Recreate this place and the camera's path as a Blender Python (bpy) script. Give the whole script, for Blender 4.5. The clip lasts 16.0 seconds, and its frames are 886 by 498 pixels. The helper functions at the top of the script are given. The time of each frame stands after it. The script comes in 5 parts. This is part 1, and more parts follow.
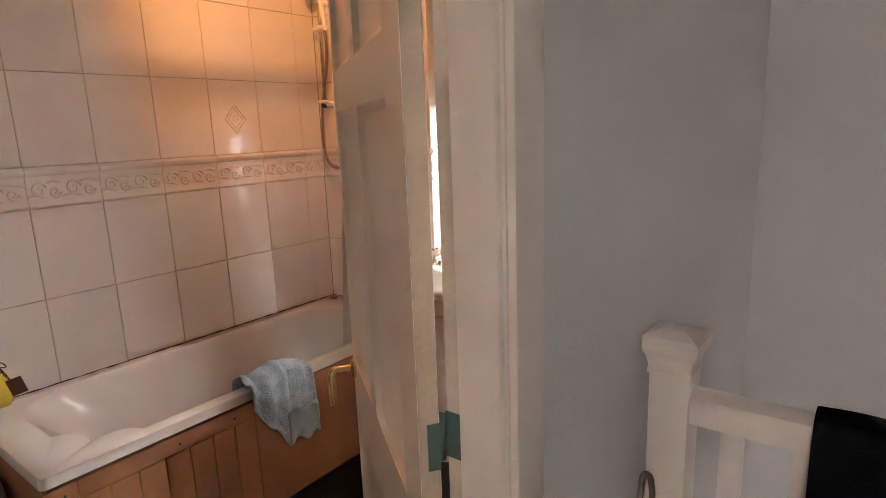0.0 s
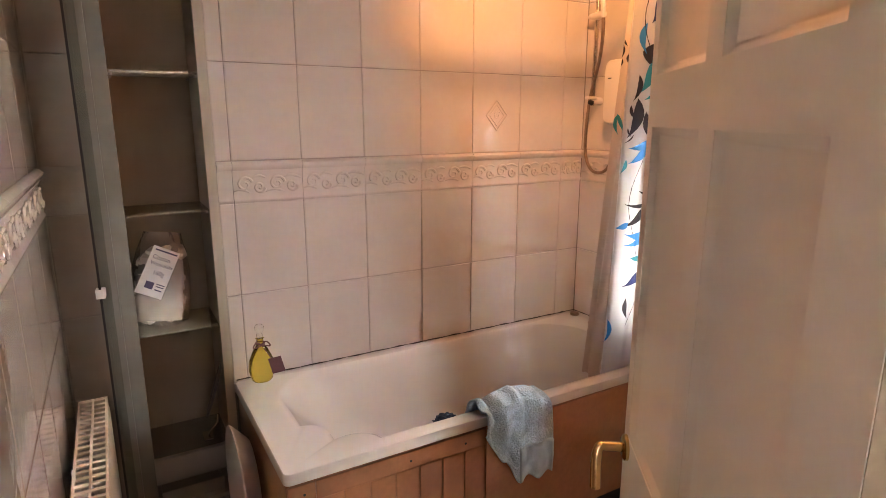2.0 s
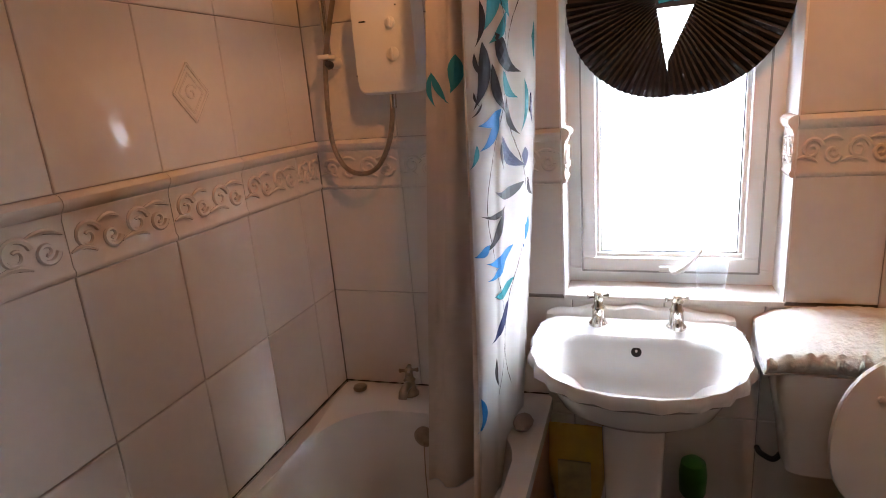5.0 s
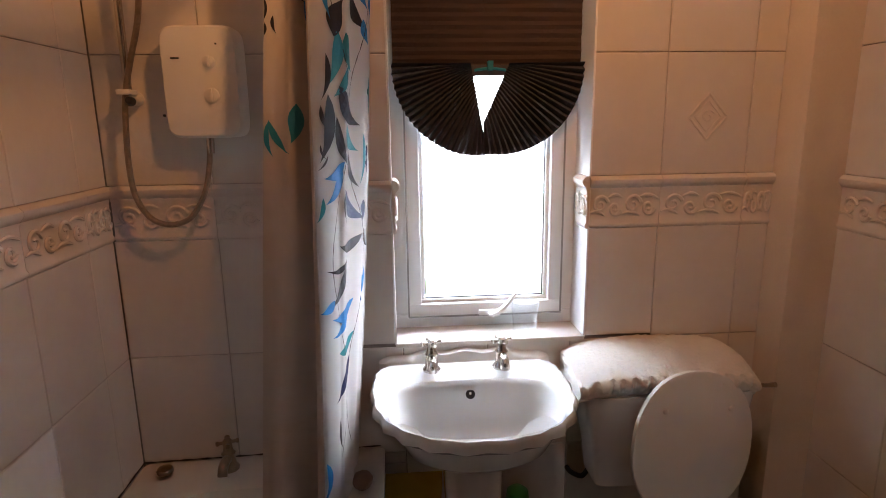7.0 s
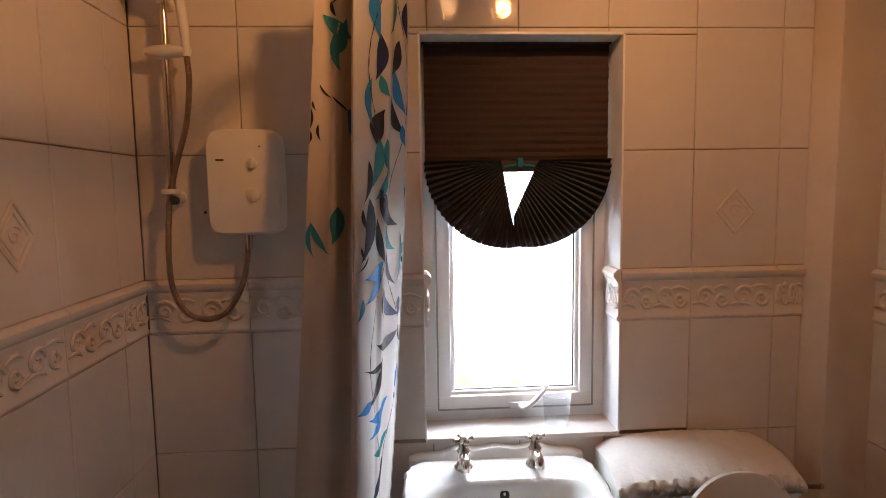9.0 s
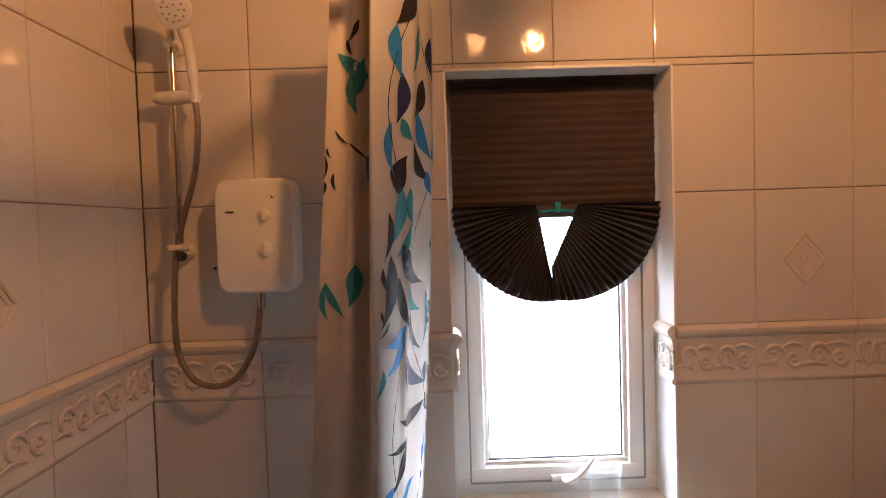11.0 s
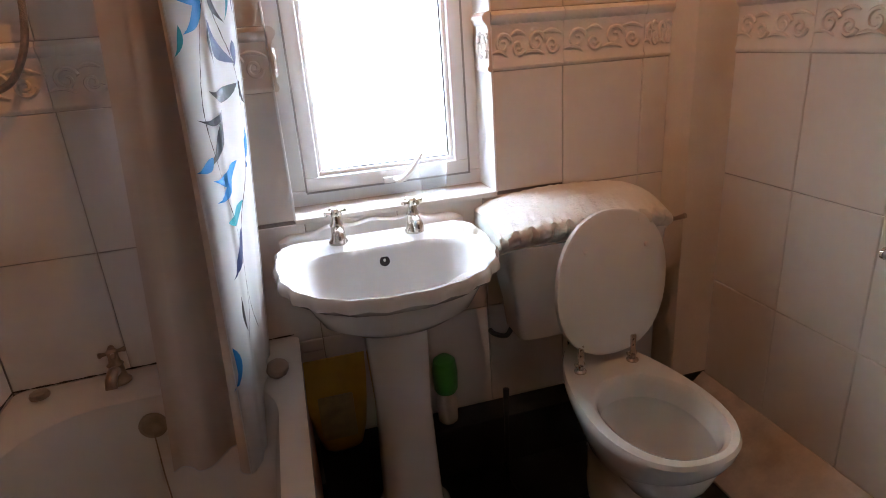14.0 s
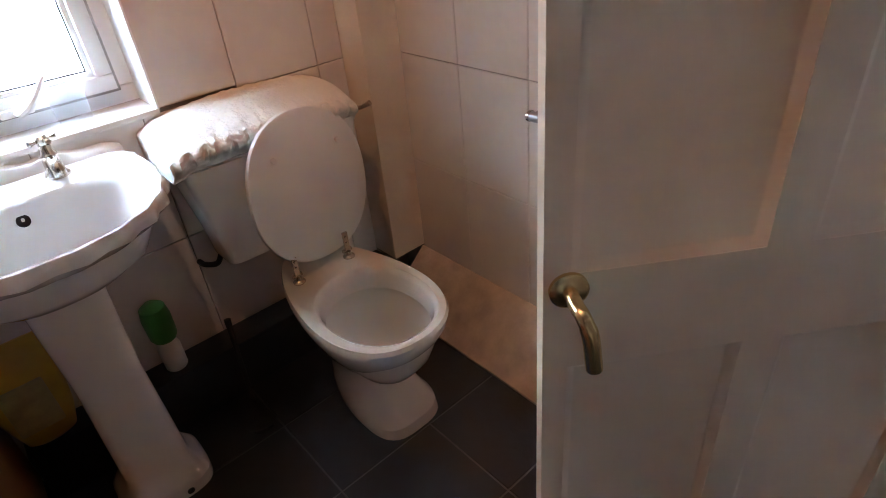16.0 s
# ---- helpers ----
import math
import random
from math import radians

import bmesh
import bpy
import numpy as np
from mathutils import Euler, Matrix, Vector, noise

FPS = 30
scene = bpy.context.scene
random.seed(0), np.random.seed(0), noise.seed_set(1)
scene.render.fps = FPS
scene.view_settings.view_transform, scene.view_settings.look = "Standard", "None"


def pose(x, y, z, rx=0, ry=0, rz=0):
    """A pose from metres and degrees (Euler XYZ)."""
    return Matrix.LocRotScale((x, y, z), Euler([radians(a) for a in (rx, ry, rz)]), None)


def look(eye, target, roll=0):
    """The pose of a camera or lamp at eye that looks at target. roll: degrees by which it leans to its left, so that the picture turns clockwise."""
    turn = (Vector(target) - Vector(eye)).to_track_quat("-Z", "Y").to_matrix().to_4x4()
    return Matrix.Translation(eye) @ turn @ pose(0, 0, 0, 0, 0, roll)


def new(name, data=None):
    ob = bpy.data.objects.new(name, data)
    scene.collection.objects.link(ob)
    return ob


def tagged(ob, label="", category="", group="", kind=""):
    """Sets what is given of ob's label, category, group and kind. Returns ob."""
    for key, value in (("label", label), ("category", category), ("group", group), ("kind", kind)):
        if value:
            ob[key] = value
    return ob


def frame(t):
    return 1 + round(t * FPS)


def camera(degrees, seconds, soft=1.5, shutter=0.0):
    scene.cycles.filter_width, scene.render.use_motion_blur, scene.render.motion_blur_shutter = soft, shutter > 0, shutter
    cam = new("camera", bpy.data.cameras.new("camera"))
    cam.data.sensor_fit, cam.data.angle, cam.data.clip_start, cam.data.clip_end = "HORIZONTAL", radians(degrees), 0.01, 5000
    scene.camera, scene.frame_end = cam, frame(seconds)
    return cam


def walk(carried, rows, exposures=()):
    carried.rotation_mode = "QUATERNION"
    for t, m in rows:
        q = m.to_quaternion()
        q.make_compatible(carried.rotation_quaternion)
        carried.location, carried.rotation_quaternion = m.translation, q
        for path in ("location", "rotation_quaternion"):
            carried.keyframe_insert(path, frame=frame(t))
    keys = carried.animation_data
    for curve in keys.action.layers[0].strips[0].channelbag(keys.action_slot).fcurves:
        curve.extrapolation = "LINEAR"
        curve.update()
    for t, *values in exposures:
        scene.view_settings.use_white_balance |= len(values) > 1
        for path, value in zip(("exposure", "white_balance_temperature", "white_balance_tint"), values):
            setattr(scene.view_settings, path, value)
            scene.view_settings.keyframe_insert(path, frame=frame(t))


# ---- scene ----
cam = camera(74.7, 16.0, soft=0.9)
PATH = [
    (0, (2.465, -2.111, 1.429), (1.254, -0.573, 1.018), -2.1),
    (0.5, (2.401, -2.018, 1.462), (0.958, -0.694, 1.056), -1.2),
    (1, (2.347, -2.04, 1.489), (0.73, -0.932, 1.095), -0.5),
    (1.5, (2.274, -2.073, 1.501), (0.574, -1.097, 1.103), 0.1),
    (2, (2.154, -2.014, 1.486), (0.461, -1.044, 1.048), 0.0),
    (2.5, (1.95, -1.97, 1.47), (0.325, -0.912, 0.982), -0.4),
    (3, (1.708, -1.95, 1.488), (0.176, -0.774, 0.964), -1.6),
    (3.5, (1.459, -1.876, 1.483), (0.071, -0.539, 0.948), -2.6),
    (4, (1.258, -1.786, 1.485), (0.06, -0.272, 0.961), -3.1),
    (4.5, (1.074, -1.725, 1.488), (0.095, -0.058, 0.975), -4.0),
    (5, (0.955, -1.617, 1.46), (0.32, 0.206, 0.937), -4.6),
    (5.2, (0.945, -1.546, 1.459), (0.445, 0.316, 0.929), -5.3),
    (7.3, (0.759, -1.624, 1.507), (0.971, 0.323, 1.104), -0.0),
    (7.5, (0.756, -1.63, 1.515), (0.997, 0.317, 1.129), 0.2),
    (8, (0.755, -1.653, 1.525), (0.975, 0.312, 1.221), 0.2),
    (8.5, (0.726, -1.652, 1.535), (0.913, 0.322, 1.274), -0.3),
    (9, (0.711, -1.607, 1.57), (0.836, 0.379, 1.371), -0.9),
    (9.5, (0.677, -1.437, 1.627), (0.713, 0.56, 1.517), -1.5),
    (12, (0.743, -1.459, 1.56), (0.771, 0.539, 1.478), -1.9),
    (12.5, (0.679, -1.464, 1.428), (0.841, 0.522, 1.261), -1.9),
    (13, (0.705, -1.494, 1.359), (0.956, 0.459, 1.013), -3.0),
    (13.5, (0.736, -1.543, 1.291), (1.065, 0.375, 0.829), -3.6),
    (14, (0.76, -1.518, 1.289), (1.226, 0.301, 0.601), -4.3),
    (14.5, (0.8, -1.516, 1.279), (1.369, 0.188, 0.4), -5.5),
    (15, (0.836, -1.511, 1.282), (1.504, 0.079, 0.269), -6.1),
    (15.5, (0.902, -1.516, 1.289), (1.77, -0.069, 0.216), -6.0),
    (16, (0.941, -1.519, 1.295), (1.992, -0.217, 0.199), -5.9),
]
EXPOSURES = [(0, 0.98, 7350, 23), (1.5, 1.27, 7350, 23), (2.5, 1.40, 7150, 21), (3.5, 1.17, 6650, 18), (5.0, 0.33, 6400, 18), (7.5, -0.19, 6450, 18), (9.5, -0.36, 6600, 18), (11.8, 0.17, 6550, 18), (12.5, 0.16, 6450, 18), (13.5, 0.02, 6300, 17), (14.5, 0.42, 5850, 15), (16, 0.64, 5600, 14)]
walk(cam, [(t, look(eye, target, roll)) for t, eye, target, roll in PATH], EXPOSURES)

# ---- world and light ----
world = bpy.data.worlds.new("world")
scene.world = world
world.use_nodes = True
wn = world.node_tree.nodes
sky = wn.new("ShaderNodeTexSky")
sky.sky_type, sky.sun_disc = "NISHITA", False
sky.sun_elevation, sky.sun_rotation = radians(40), radians(200)
wn["Background"].inputs[1].default_value = 0.042
world.node_tree.links.new(sky.outputs[0], wn["Background"].inputs[0])


def lamp(name, kind, energy, color, m, **settings):
    data = bpy.data.lights.new(name, kind)
    data.energy, data.color = energy, color
    if "size" in settings:
        data.shape, data.size, data.size_y = "RECTANGLE", settings["size"][0], settings["size"][1]
    if "radius" in settings:
        data.shadow_soft_size = settings["radius"]
    if "angle" in settings:
        data.angle = radians(settings["angle"])
    ob = new(name, data)
    ob.matrix_world = m
    return ob


lamp("sun", "SUN", 1.0, (1, 0.97, 0.93), look((0, 0, 0), (0.22, 0.74, -0.64)), angle=12)
# the three heads of the ceiling spotlight
WARM = (1.0, 0.47, 0.17)
HEADS = [((0.90, -0.80, 2.30), (0.0, -0.22, 2.00), 22.0, 108), ((1.12, -0.78, 2.30), (1.44, 0.0, 1.76), 24.0, 90), ((1.05, -0.96, 2.30), (1.75, -1.30, 1.4), 16.0, 92)]
for eye, target, watts, cone in HEADS:
    spot = lamp("spot_bulb", "SPOT", watts, WARM, look(eye, target), radius=0.03)
    spot.data.spot_size, spot.data.spot_blend = radians(cone), 0.85

# ---- materials ----


def mat(name, color, rough=0.5, metal=0.0, var=0.12, scale=6.0, fine=0.0, fine_scale=120.0, bump=0.0, bump_scale=60.0, tint=None, rand=0.0, spread=False, **extra):
    """Principled material with stains at one scale, grain at another and a fine relief; rand varies each object."""
    m = bpy.data.materials.new(name)
    m.use_nodes = True
    t = m.node_tree
    n, link = t.nodes, t.links.new
    p = n["Principled BSDF"]
    p.inputs["Roughness"].default_value, p.inputs["Metallic"].default_value = rough, metal
    for key, value in extra.items():
        p.inputs[key.replace("_", " ")].default_value = value
    co = n.new("ShaderNodeNewGeometry" if spread else "ShaderNodeTexCoord")
    where = co.outputs["Position" if spread else "Object"]
    big = n.new("ShaderNodeTexNoise")
    big.inputs["Scale"].default_value, big.inputs["Detail"].default_value = scale, 5
    link(where, big.inputs["Vector"])
    ramp = n.new("ShaderNodeMapRange")
    ramp.inputs["From Min"].default_value, ramp.inputs["From Max"].default_value = 0.3, 0.7
    link(big.outputs["Fac"], ramp.inputs["Value"])
    mix = n.new("ShaderNodeMix")
    mix.data_type = "RGBA"
    dark = tint or tuple(c * (1 - var) for c in color)
    mix.inputs["A"].default_value, mix.inputs["B"].default_value = (*dark, 1), (*color, 1)
    link(ramp.outputs["Result"], mix.inputs["Factor"])
    out = mix.outputs["Result"]
    if fine:
        grain = n.new("ShaderNodeTexNoise")
        grain.inputs["Scale"].default_value = fine_scale
        link(where, grain.inputs["Vector"])
        r2 = n.new("ShaderNodeMapRange")
        r2.inputs["To Min"].default_value, r2.inputs["To Max"].default_value = 1 - fine, 1 + fine
        link(grain.outputs["Fac"], r2.inputs["Value"])
        hsv = n.new("ShaderNodeHueSaturation")
        link(r2.outputs["Result"], hsv.inputs["Value"])
        link(out, hsv.inputs["Color"])
        out = hsv.outputs["Color"]
    if rand:
        info = n.new("ShaderNodeObjectInfo")
        r3 = n.new("ShaderNodeMapRange")
        r3.inputs["To Min"].default_value, r3.inputs["To Max"].default_value = 1 - rand, 1 + rand
        link(info.outputs["Random"], r3.inputs["Value"])
        h3 = n.new("ShaderNodeHueSaturation")
        link(r3.outputs["Result"], h3.inputs["Value"])
        link(out, h3.inputs["Color"])
        out = h3.outputs["Color"]
    link(out, p.inputs["Base Color"])
    if bump:
        bn = n.new("ShaderNodeTexNoise")
        bn.inputs["Scale"].default_value, bn.inputs["Detail"].default_value = bump_scale, 3
        link(where, bn.inputs["Vector"])
        b = n.new("ShaderNodeBump")
        b.inputs["Strength"].default_value, b.inputs["Distance"].default_value = bump, 0.01
        link(bn.outputs["Fac"], b.inputs["Height"])
        link(b.outputs["Normal"], p.inputs["Normal"])
    return m


TILE = mat("glazed_tile", (0.69, 0.635, 0.59), 0.07, var=0.07, scale=3, fine=0.03, fine_scale=40, bump=0.085, bump_scale=15, rand=0.025, spread=True, Specular_IOR_Level=0.4)
# South end's dimness put into the colour: a darker copy of the glazed tile
SHADEDTILE = mat("shaded_tile", (0.31, 0.26, 0.22), 0.13, var=0.1, scale=5, bump=0.05, bump_scale=12, rand=0.02, spread=True)
GROUT = mat("grout", (0.36, 0.31, 0.265), 0.9, var=0.4, scale=5, bump=0.3)
PLASTER = mat("landing_paint", (0.61, 0.58, 0.55), 0.85, var=0.06, scale=1.5, fine=0.03, bump=0.12, bump_scale=90)
CEIL = mat("ceiling_paint", (0.72, 0.70, 0.67), 0.9, var=0.05, scale=2, bump=0.1)
CREAM = mat("cream_board", (0.70, 0.60, 0.49), 0.42, var=0.12, scale=4, fine=0.04, bump=0.08)
CHIPPED = mat("chipped_paint", (0.64, 0.52, 0.41), 0.24, var=0.3, scale=14, fine=0.06, bump=0.2, bump_scale=50)
GLOSS = mat("white_gloss_paint", (0.72, 0.61, 0.51), 0.32, var=0.1, scale=3, fine=0.03, bump=0.05, bump_scale=25)
DOORPAINT = mat("door_paint", (0.77, 0.66, 0.54), 0.38, var=0.1, scale=2.5, fine=0.02, bump=0.05, bump_scale=20)
BAREWOOD = mat("scuffed_jamb", (0.62, 0.50, 0.37), 0.5, var=0.35, scale=9, fine=0.08, bump=0.15)
PVC = mat("upvc", (0.82, 0.82, 0.81), 0.3, var=0.06, scale=5)
SLATE = mat("slate_tile", (0.016, 0.017, 0.020), 0.46, var=0.35, scale=5, fine=0.12, fine_scale=60, bump=0.12, bump_scale=30, rand=0.15)
FLOORGROUT = mat("floor_grout", (0.12, 0.12, 0.12), 0.9, var=0.3)
ACRYLIC = mat("bath_acrylic", (0.78, 0.75, 0.71), 0.2, var=0.05, scale=4, fine=0.01)
CERAMIC = mat("white_ceramic", (0.80, 0.79, 0.77), 0.1, var=0.03, scale=5, Coat_Weight=0.3)
DIRTYCERAMIC = mat("pan_ceramic", (0.78, 0.75, 0.70), 0.12, var=0.08, scale=6, Coat_Weight=0.3)
PINE = mat("stained_pine", (0.36, 0.145, 0.06), 0.42, var=0.3, scale=5, fine=0.14, fine_scale=50, bump=0.08, rand=0.07)
CHROME = mat("aged_chrome", (0.62, 0.58, 0.52), 0.2, 1.0, var=0.2, scale=30)
BRONZE = mat("tarnished_chrome", (0.42, 0.33, 0.25), 0.28, 1.0, var=0.3, scale=40)
BRASS = mat("brass", (0.72, 0.52, 0.24), 0.25, 1.0, var=0.15, scale=30)
STEEL = mat("brushed_steel", (0.30, 0.28, 0.265), 0.3, 1.0, var=0.1, scale=60)
GREENMETAL = mat("painted_hinge", (0.022, 0.045, 0.035), 0.5, 0.2, var=0.4, scale=25)
PLASTIC = mat("white_plastic", (0.78, 0.76, 0.73), 0.35, var=0.04, scale=5)
DARK = mat("dark_rubber", (0.02, 0.018, 0.017), 0.5, var=0.3)
HOSE = mat("brown_metal_hose", (0.34, 0.25, 0.18), 0.3, 0.9, var=0.3, scale=60, bump=0.4, bump_scale=300)
BLINDMAT = mat("brown_pleated_paper", (0.045, 0.023, 0.013), 0.8, var=0.2, scale=8, fine=0.06)
FANMAT = mat("dark_pleated_paper", (0.045, 0.039, 0.040), 0.7, var=0.2, scale=8)
TOWEL = mat("blue_terry", (0.50, 0.68, 0.80), 0.95, var=0.22, scale=30, fine=0.35, fine_scale=190, bump=1.0, bump_scale=170)
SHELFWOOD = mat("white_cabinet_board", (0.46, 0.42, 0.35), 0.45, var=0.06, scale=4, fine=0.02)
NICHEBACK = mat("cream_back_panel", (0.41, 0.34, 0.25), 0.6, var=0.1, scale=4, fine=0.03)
RADMAT = mat("radiator_enamel", (0.76, 0.70, 0.61), 0.3, var=0.08, scale=6)
COTTON = mat("cotton_wool", (0.60, 0.55, 0.49), 0.95, var=0.08, scale=30, bump=0.5, bump_scale=80)
LABEL = mat("white_label", (0.78, 0.77, 0.76), 0.5, var=0.04)
INK = mat("purple_ink", (0.06, 0.05, 0.12), 0.6, var=0.1)
COVER = mat("cotton_cover", (0.78, 0.75, 0.70), 0.85, var=0.08, scale=8, fine=0.04, bump=0.35, bump_scale=70)
YELLOW = mat("yellow_plastic", (0.62, 0.38, 0.03), 0.4, var=0.25, scale=9)
GREEN = mat("green_plastic", (0.05, 0.26, 0.035), 0.4, var=0.2)
SOAP = mat("brown_soap", (0.34, 0.23, 0.17), 0.5, var=0.2, scale=20)
NAVY = mat("navy_mesh", (0.02, 0.045, 0.08), 0.8, var=0.3, scale=40, bump=0.6)
BLACKCLOTH = mat("black_cloth", (0.0025, 0.0025, 0.003), 1.0, var=0.2, scale=40, bump=0.1, bump_scale=200, Specular_IOR_Level=0.0)
TAG = mat("maroon_card", (0.10, 0.03, 0.035), 0.6, var=0.1)
STICK = mat("dark_stick", (0.05, 0.025, 0.018), 0.35, var=0.3)


def glass_mat(name, color, rough=0.0, ior=1.45):
    m = bpy.data.materials.new(name)
    m.use_nodes = True
    p = m.node_tree.nodes["Principled BSDF"]
    p.inputs["Base Color"].default_value = (*color, 1)
    p.inputs["Roughness"].default_value, p.inputs["IOR"].default_value, p.inputs["Transmission Weight"].default_value = rough, ior, 1.0
    return m


GLASS = glass_mat("clear_glass", (0.97, 0.99, 0.98))
GREENGLASS = glass_mat("green_shelf_glass", (0.72, 0.84, 0.78), 0.03)
OIL = glass_mat("yellow_bath_oil", (0.86, 0.72, 0.12), 0.02, 1.4)


def cloth_mat(name, color, through_light, shine=None):
    m = bpy.data.materials.new(name)
    m.use_nodes = True
    t = m.node_tree
    p = t.nodes["Principled BSDF"]
    noise_tex = t.nodes.new("ShaderNodeTexNoise")
    noise_tex.inputs["Scale"].default_value = 9
    mix = t.nodes.new("ShaderNodeMix")
    mix.data_type = "RGBA"
    mix.inputs["A"].default_value, mix.inputs["B"].default_value = (*[c * 0.93 for c in color], 1), (*color, 1)
    t.links.new(noise_tex.outputs["Fac"], mix.inputs["Factor"])
    t.links.new(mix.outputs["Result"], p.inputs["Base Color"])
    p.inputs["Roughness"].default_value = 0.7
    tr = t.nodes.new("ShaderNodeBsdfTranslucent")
    if shine:
        tr.inputs["Color"].default_value = (*shine, 1)
    else:
        t.links.new(mix.outputs["Result"], tr.inputs["Color"])
    blend = t.nodes.new("ShaderNodeMixShader")
    blend.inputs[0].default_value = through_light
    t.links.new(p.outputs[0], blend.inputs[1])
    t.links.new(tr.outputs[0], blend.inputs[2])
    t.links.new(blend.outputs[0], t.nodes["Material Output"].inputs["Surface"])
    return m


def thin_clear(name, share, color=(0.9, 0.9, 0.9)):
    """Thin clear film or glass: mostly see-through, with a gloss."""
    m = bpy.data.materials.new(name)
    m.use_nodes = True
    t = m.node_tree
    p = t.nodes["Principled BSDF"]
    p.inputs["Roughness"].default_value, p.inputs["Base Color"].default_value = 0.1, (*color, 1)
    tr = t.nodes.new("ShaderNodeBsdfTransparent")
    mx = t.nodes.new("ShaderNodeMixShader")
    mx.inputs[0].default_value = share
    t.links.new(tr.outputs[0], mx.inputs[1])
    t.links.new(p.outputs[0], mx.inputs[2])
    t.links.new(mx.outputs[0], t.nodes["Material Output"].inputs["Surface"])
    return m


film = thin_clear("clear_film", 0.34, (0.74, 0.70, 0.64))
SHELFGLASS = thin_clear("green_shelf_glass_sheet", 0.4, (0.34, 0.37, 0.30))
THIN = thin_clear("thin_glass", 0.12, (0.4, 0.42, 0.42))
CURTAIN = cloth_mat("white_curtain_cloth", (0.70, 0.66, 0.62), 0.45, (0.68, 0.73, 0.80))
# Inner fold of the same cloth; its warm shade is put into this beige
SHADEDCLOTH = cloth_mat("shaded_curtain_cloth", (0.60, 0.52, 0.45), 0.10, (0.52, 0.42, 0.34))
LEAF = {c: cloth_mat(c + "_print", v, 0.3) for c, v in (("navy", (0.012, 0.022, 0.10)), ("black", (0.015, 0.012, 0.018)), ("teal", (0.02, 0.26, 0.32)), ("blue", (0.02, 0.24, 0.62)))}

# ---- mesh helpers ----
WORLD = {}


def thing(name, base, label, category, group=""):
    """An Empty at the thing's base, which parents its parts."""
    ob = new(name)
    ob.empty_display_size = 0.05
    ob.location = base
    WORLD[ob] = Matrix.Translation(base)
    return tagged(ob, label, category, group)


def finish(name, bm, material, smooth=True):
    bmesh.ops.recalc_face_normals(bm, faces=bm.faces)
    me = bpy.data.meshes.new(name)
    bm.to_mesh(me)
    bm.free()
    me.materials.append(material)
    if smooth:
        me.shade_smooth()
        me.set_sharp_from_angle(angle=radians(38))
    return me


def part(name, bm, material, parent, label="", smooth=True):
    """Links a bmesh, built in world coordinates, as one mesh under a thing or a part."""
    ob = new(name, finish(name, bm, material, smooth))
    if parent is not None:
        ob.parent = parent
        ob.matrix_parent_inverse = WORLD.get(parent, Matrix()).inverted()
    return tagged(ob, label)


def single(name, bm, material, label, category, group="", kind="", smooth=True):
    return tagged(part(name, bm, material, None, smooth=smooth), label, category, group, kind)


def box(bm, x0, x1, y0, y1, z0, z1, bevel=0.0, m=None):
    g = bmesh.ops.create_cube(bm, size=1, matrix=Matrix.LocRotScale(((x0 + x1) / 2, (y0 + y1) / 2, (z0 + z1) / 2), None, (abs(x1 - x0), abs(y1 - y0), abs(z1 - z0))))
    vs = g["verts"]
    if bevel:
        es = list({e for v in vs for e in v.link_edges})
        r = bmesh.ops.bevel(bm, geom=es, offset=bevel, segments=2, profile=0.6, affect="EDGES")
        vs = list({v for v in r["verts"]} | {v for v in vs if v.is_valid})
    if m is not None:
        bmesh.ops.transform(bm, matrix=m, verts=vs)
    return vs


def boxes(*dims, bevel=0.0, m=None):
    bm = bmesh.new()
    for d in dims:
        box(bm, *d, bevel=bevel, m=m)
    return bm


def loft(bm, loops, closed=True, cap0=True, cap1=True):
    rows = [[bm.verts.new(p) for p in loop] for loop in loops]
    n = len(rows[0])
    for a, b in zip(rows, rows[1:]):
        for i in range(n if closed else n - 1):
            j = (i + 1) % n
            bm.faces.new((a[i], a[j], b[j], b[i]))
    if cap0:
        bm.faces.new(rows[0])
    if cap1:
        bm.faces.new(rows[-1])
    return rows


def tube(bm, pts, r, n=8, flat=1.0, caps=True):
    """A tube along points; r is a radius or one for each point."""
    pts = [Vector(p) for p in pts]
    rs = r if isinstance(r, (list, tuple)) else [r] * len(pts)
    up = None
    loops = []
    for i, p in enumerate(pts):
        d = (pts[min(i + 1, len(pts) - 1)] - pts[max(i - 1, 0)]).normalized()
        if up is None:
            up = d.orthogonal().normalized()
        up = (up - d * up.dot(d)).normalized()
        side = d.cross(up)
        loops.append([p + (up * math.cos(a) + side * math.sin(a) * flat) * rs[i] for a in (2 * math.pi * k / n for k in range(n))])
    loft(bm, loops, True, caps, caps)


def lathe(bm, profile, centre, n=24, sx=1.0, sy=1.0, m=None):
    c = Vector(centre)
    loops = [[Vector((max(r, 0.0005) * sx * math.cos(a), max(r, 0.0005) * sy * math.sin(a), z)) for a in (2 * math.pi * k / n for k in range(n))] for r, z in profile]
    if m is not None:
        loops = [[m @ v for v in loop] for loop in loops]
    loft(bm, [[c + v for v in loop] for loop in loops])


def curve_points(ctrl, steps=8):
    """Catmull-Rom through control points."""
    c = [Vector(p) for p in ctrl]
    c = [c[0] * 2 - c[1]] + c + [c[-1] * 2 - c[-2]]
    out = []
    for i in range(1, len(c) - 2):
        for k in range(steps):
            t = k / steps
            a, b, d, e = c[i - 1:i + 3]
            out.append(0.5 * (2 * b + (d - a) * t + (2 * a - 5 * b + 4 * d - e) * t * t + (3 * b - a - 3 * d + e) * t ** 3))
    return out + [c[-2]]


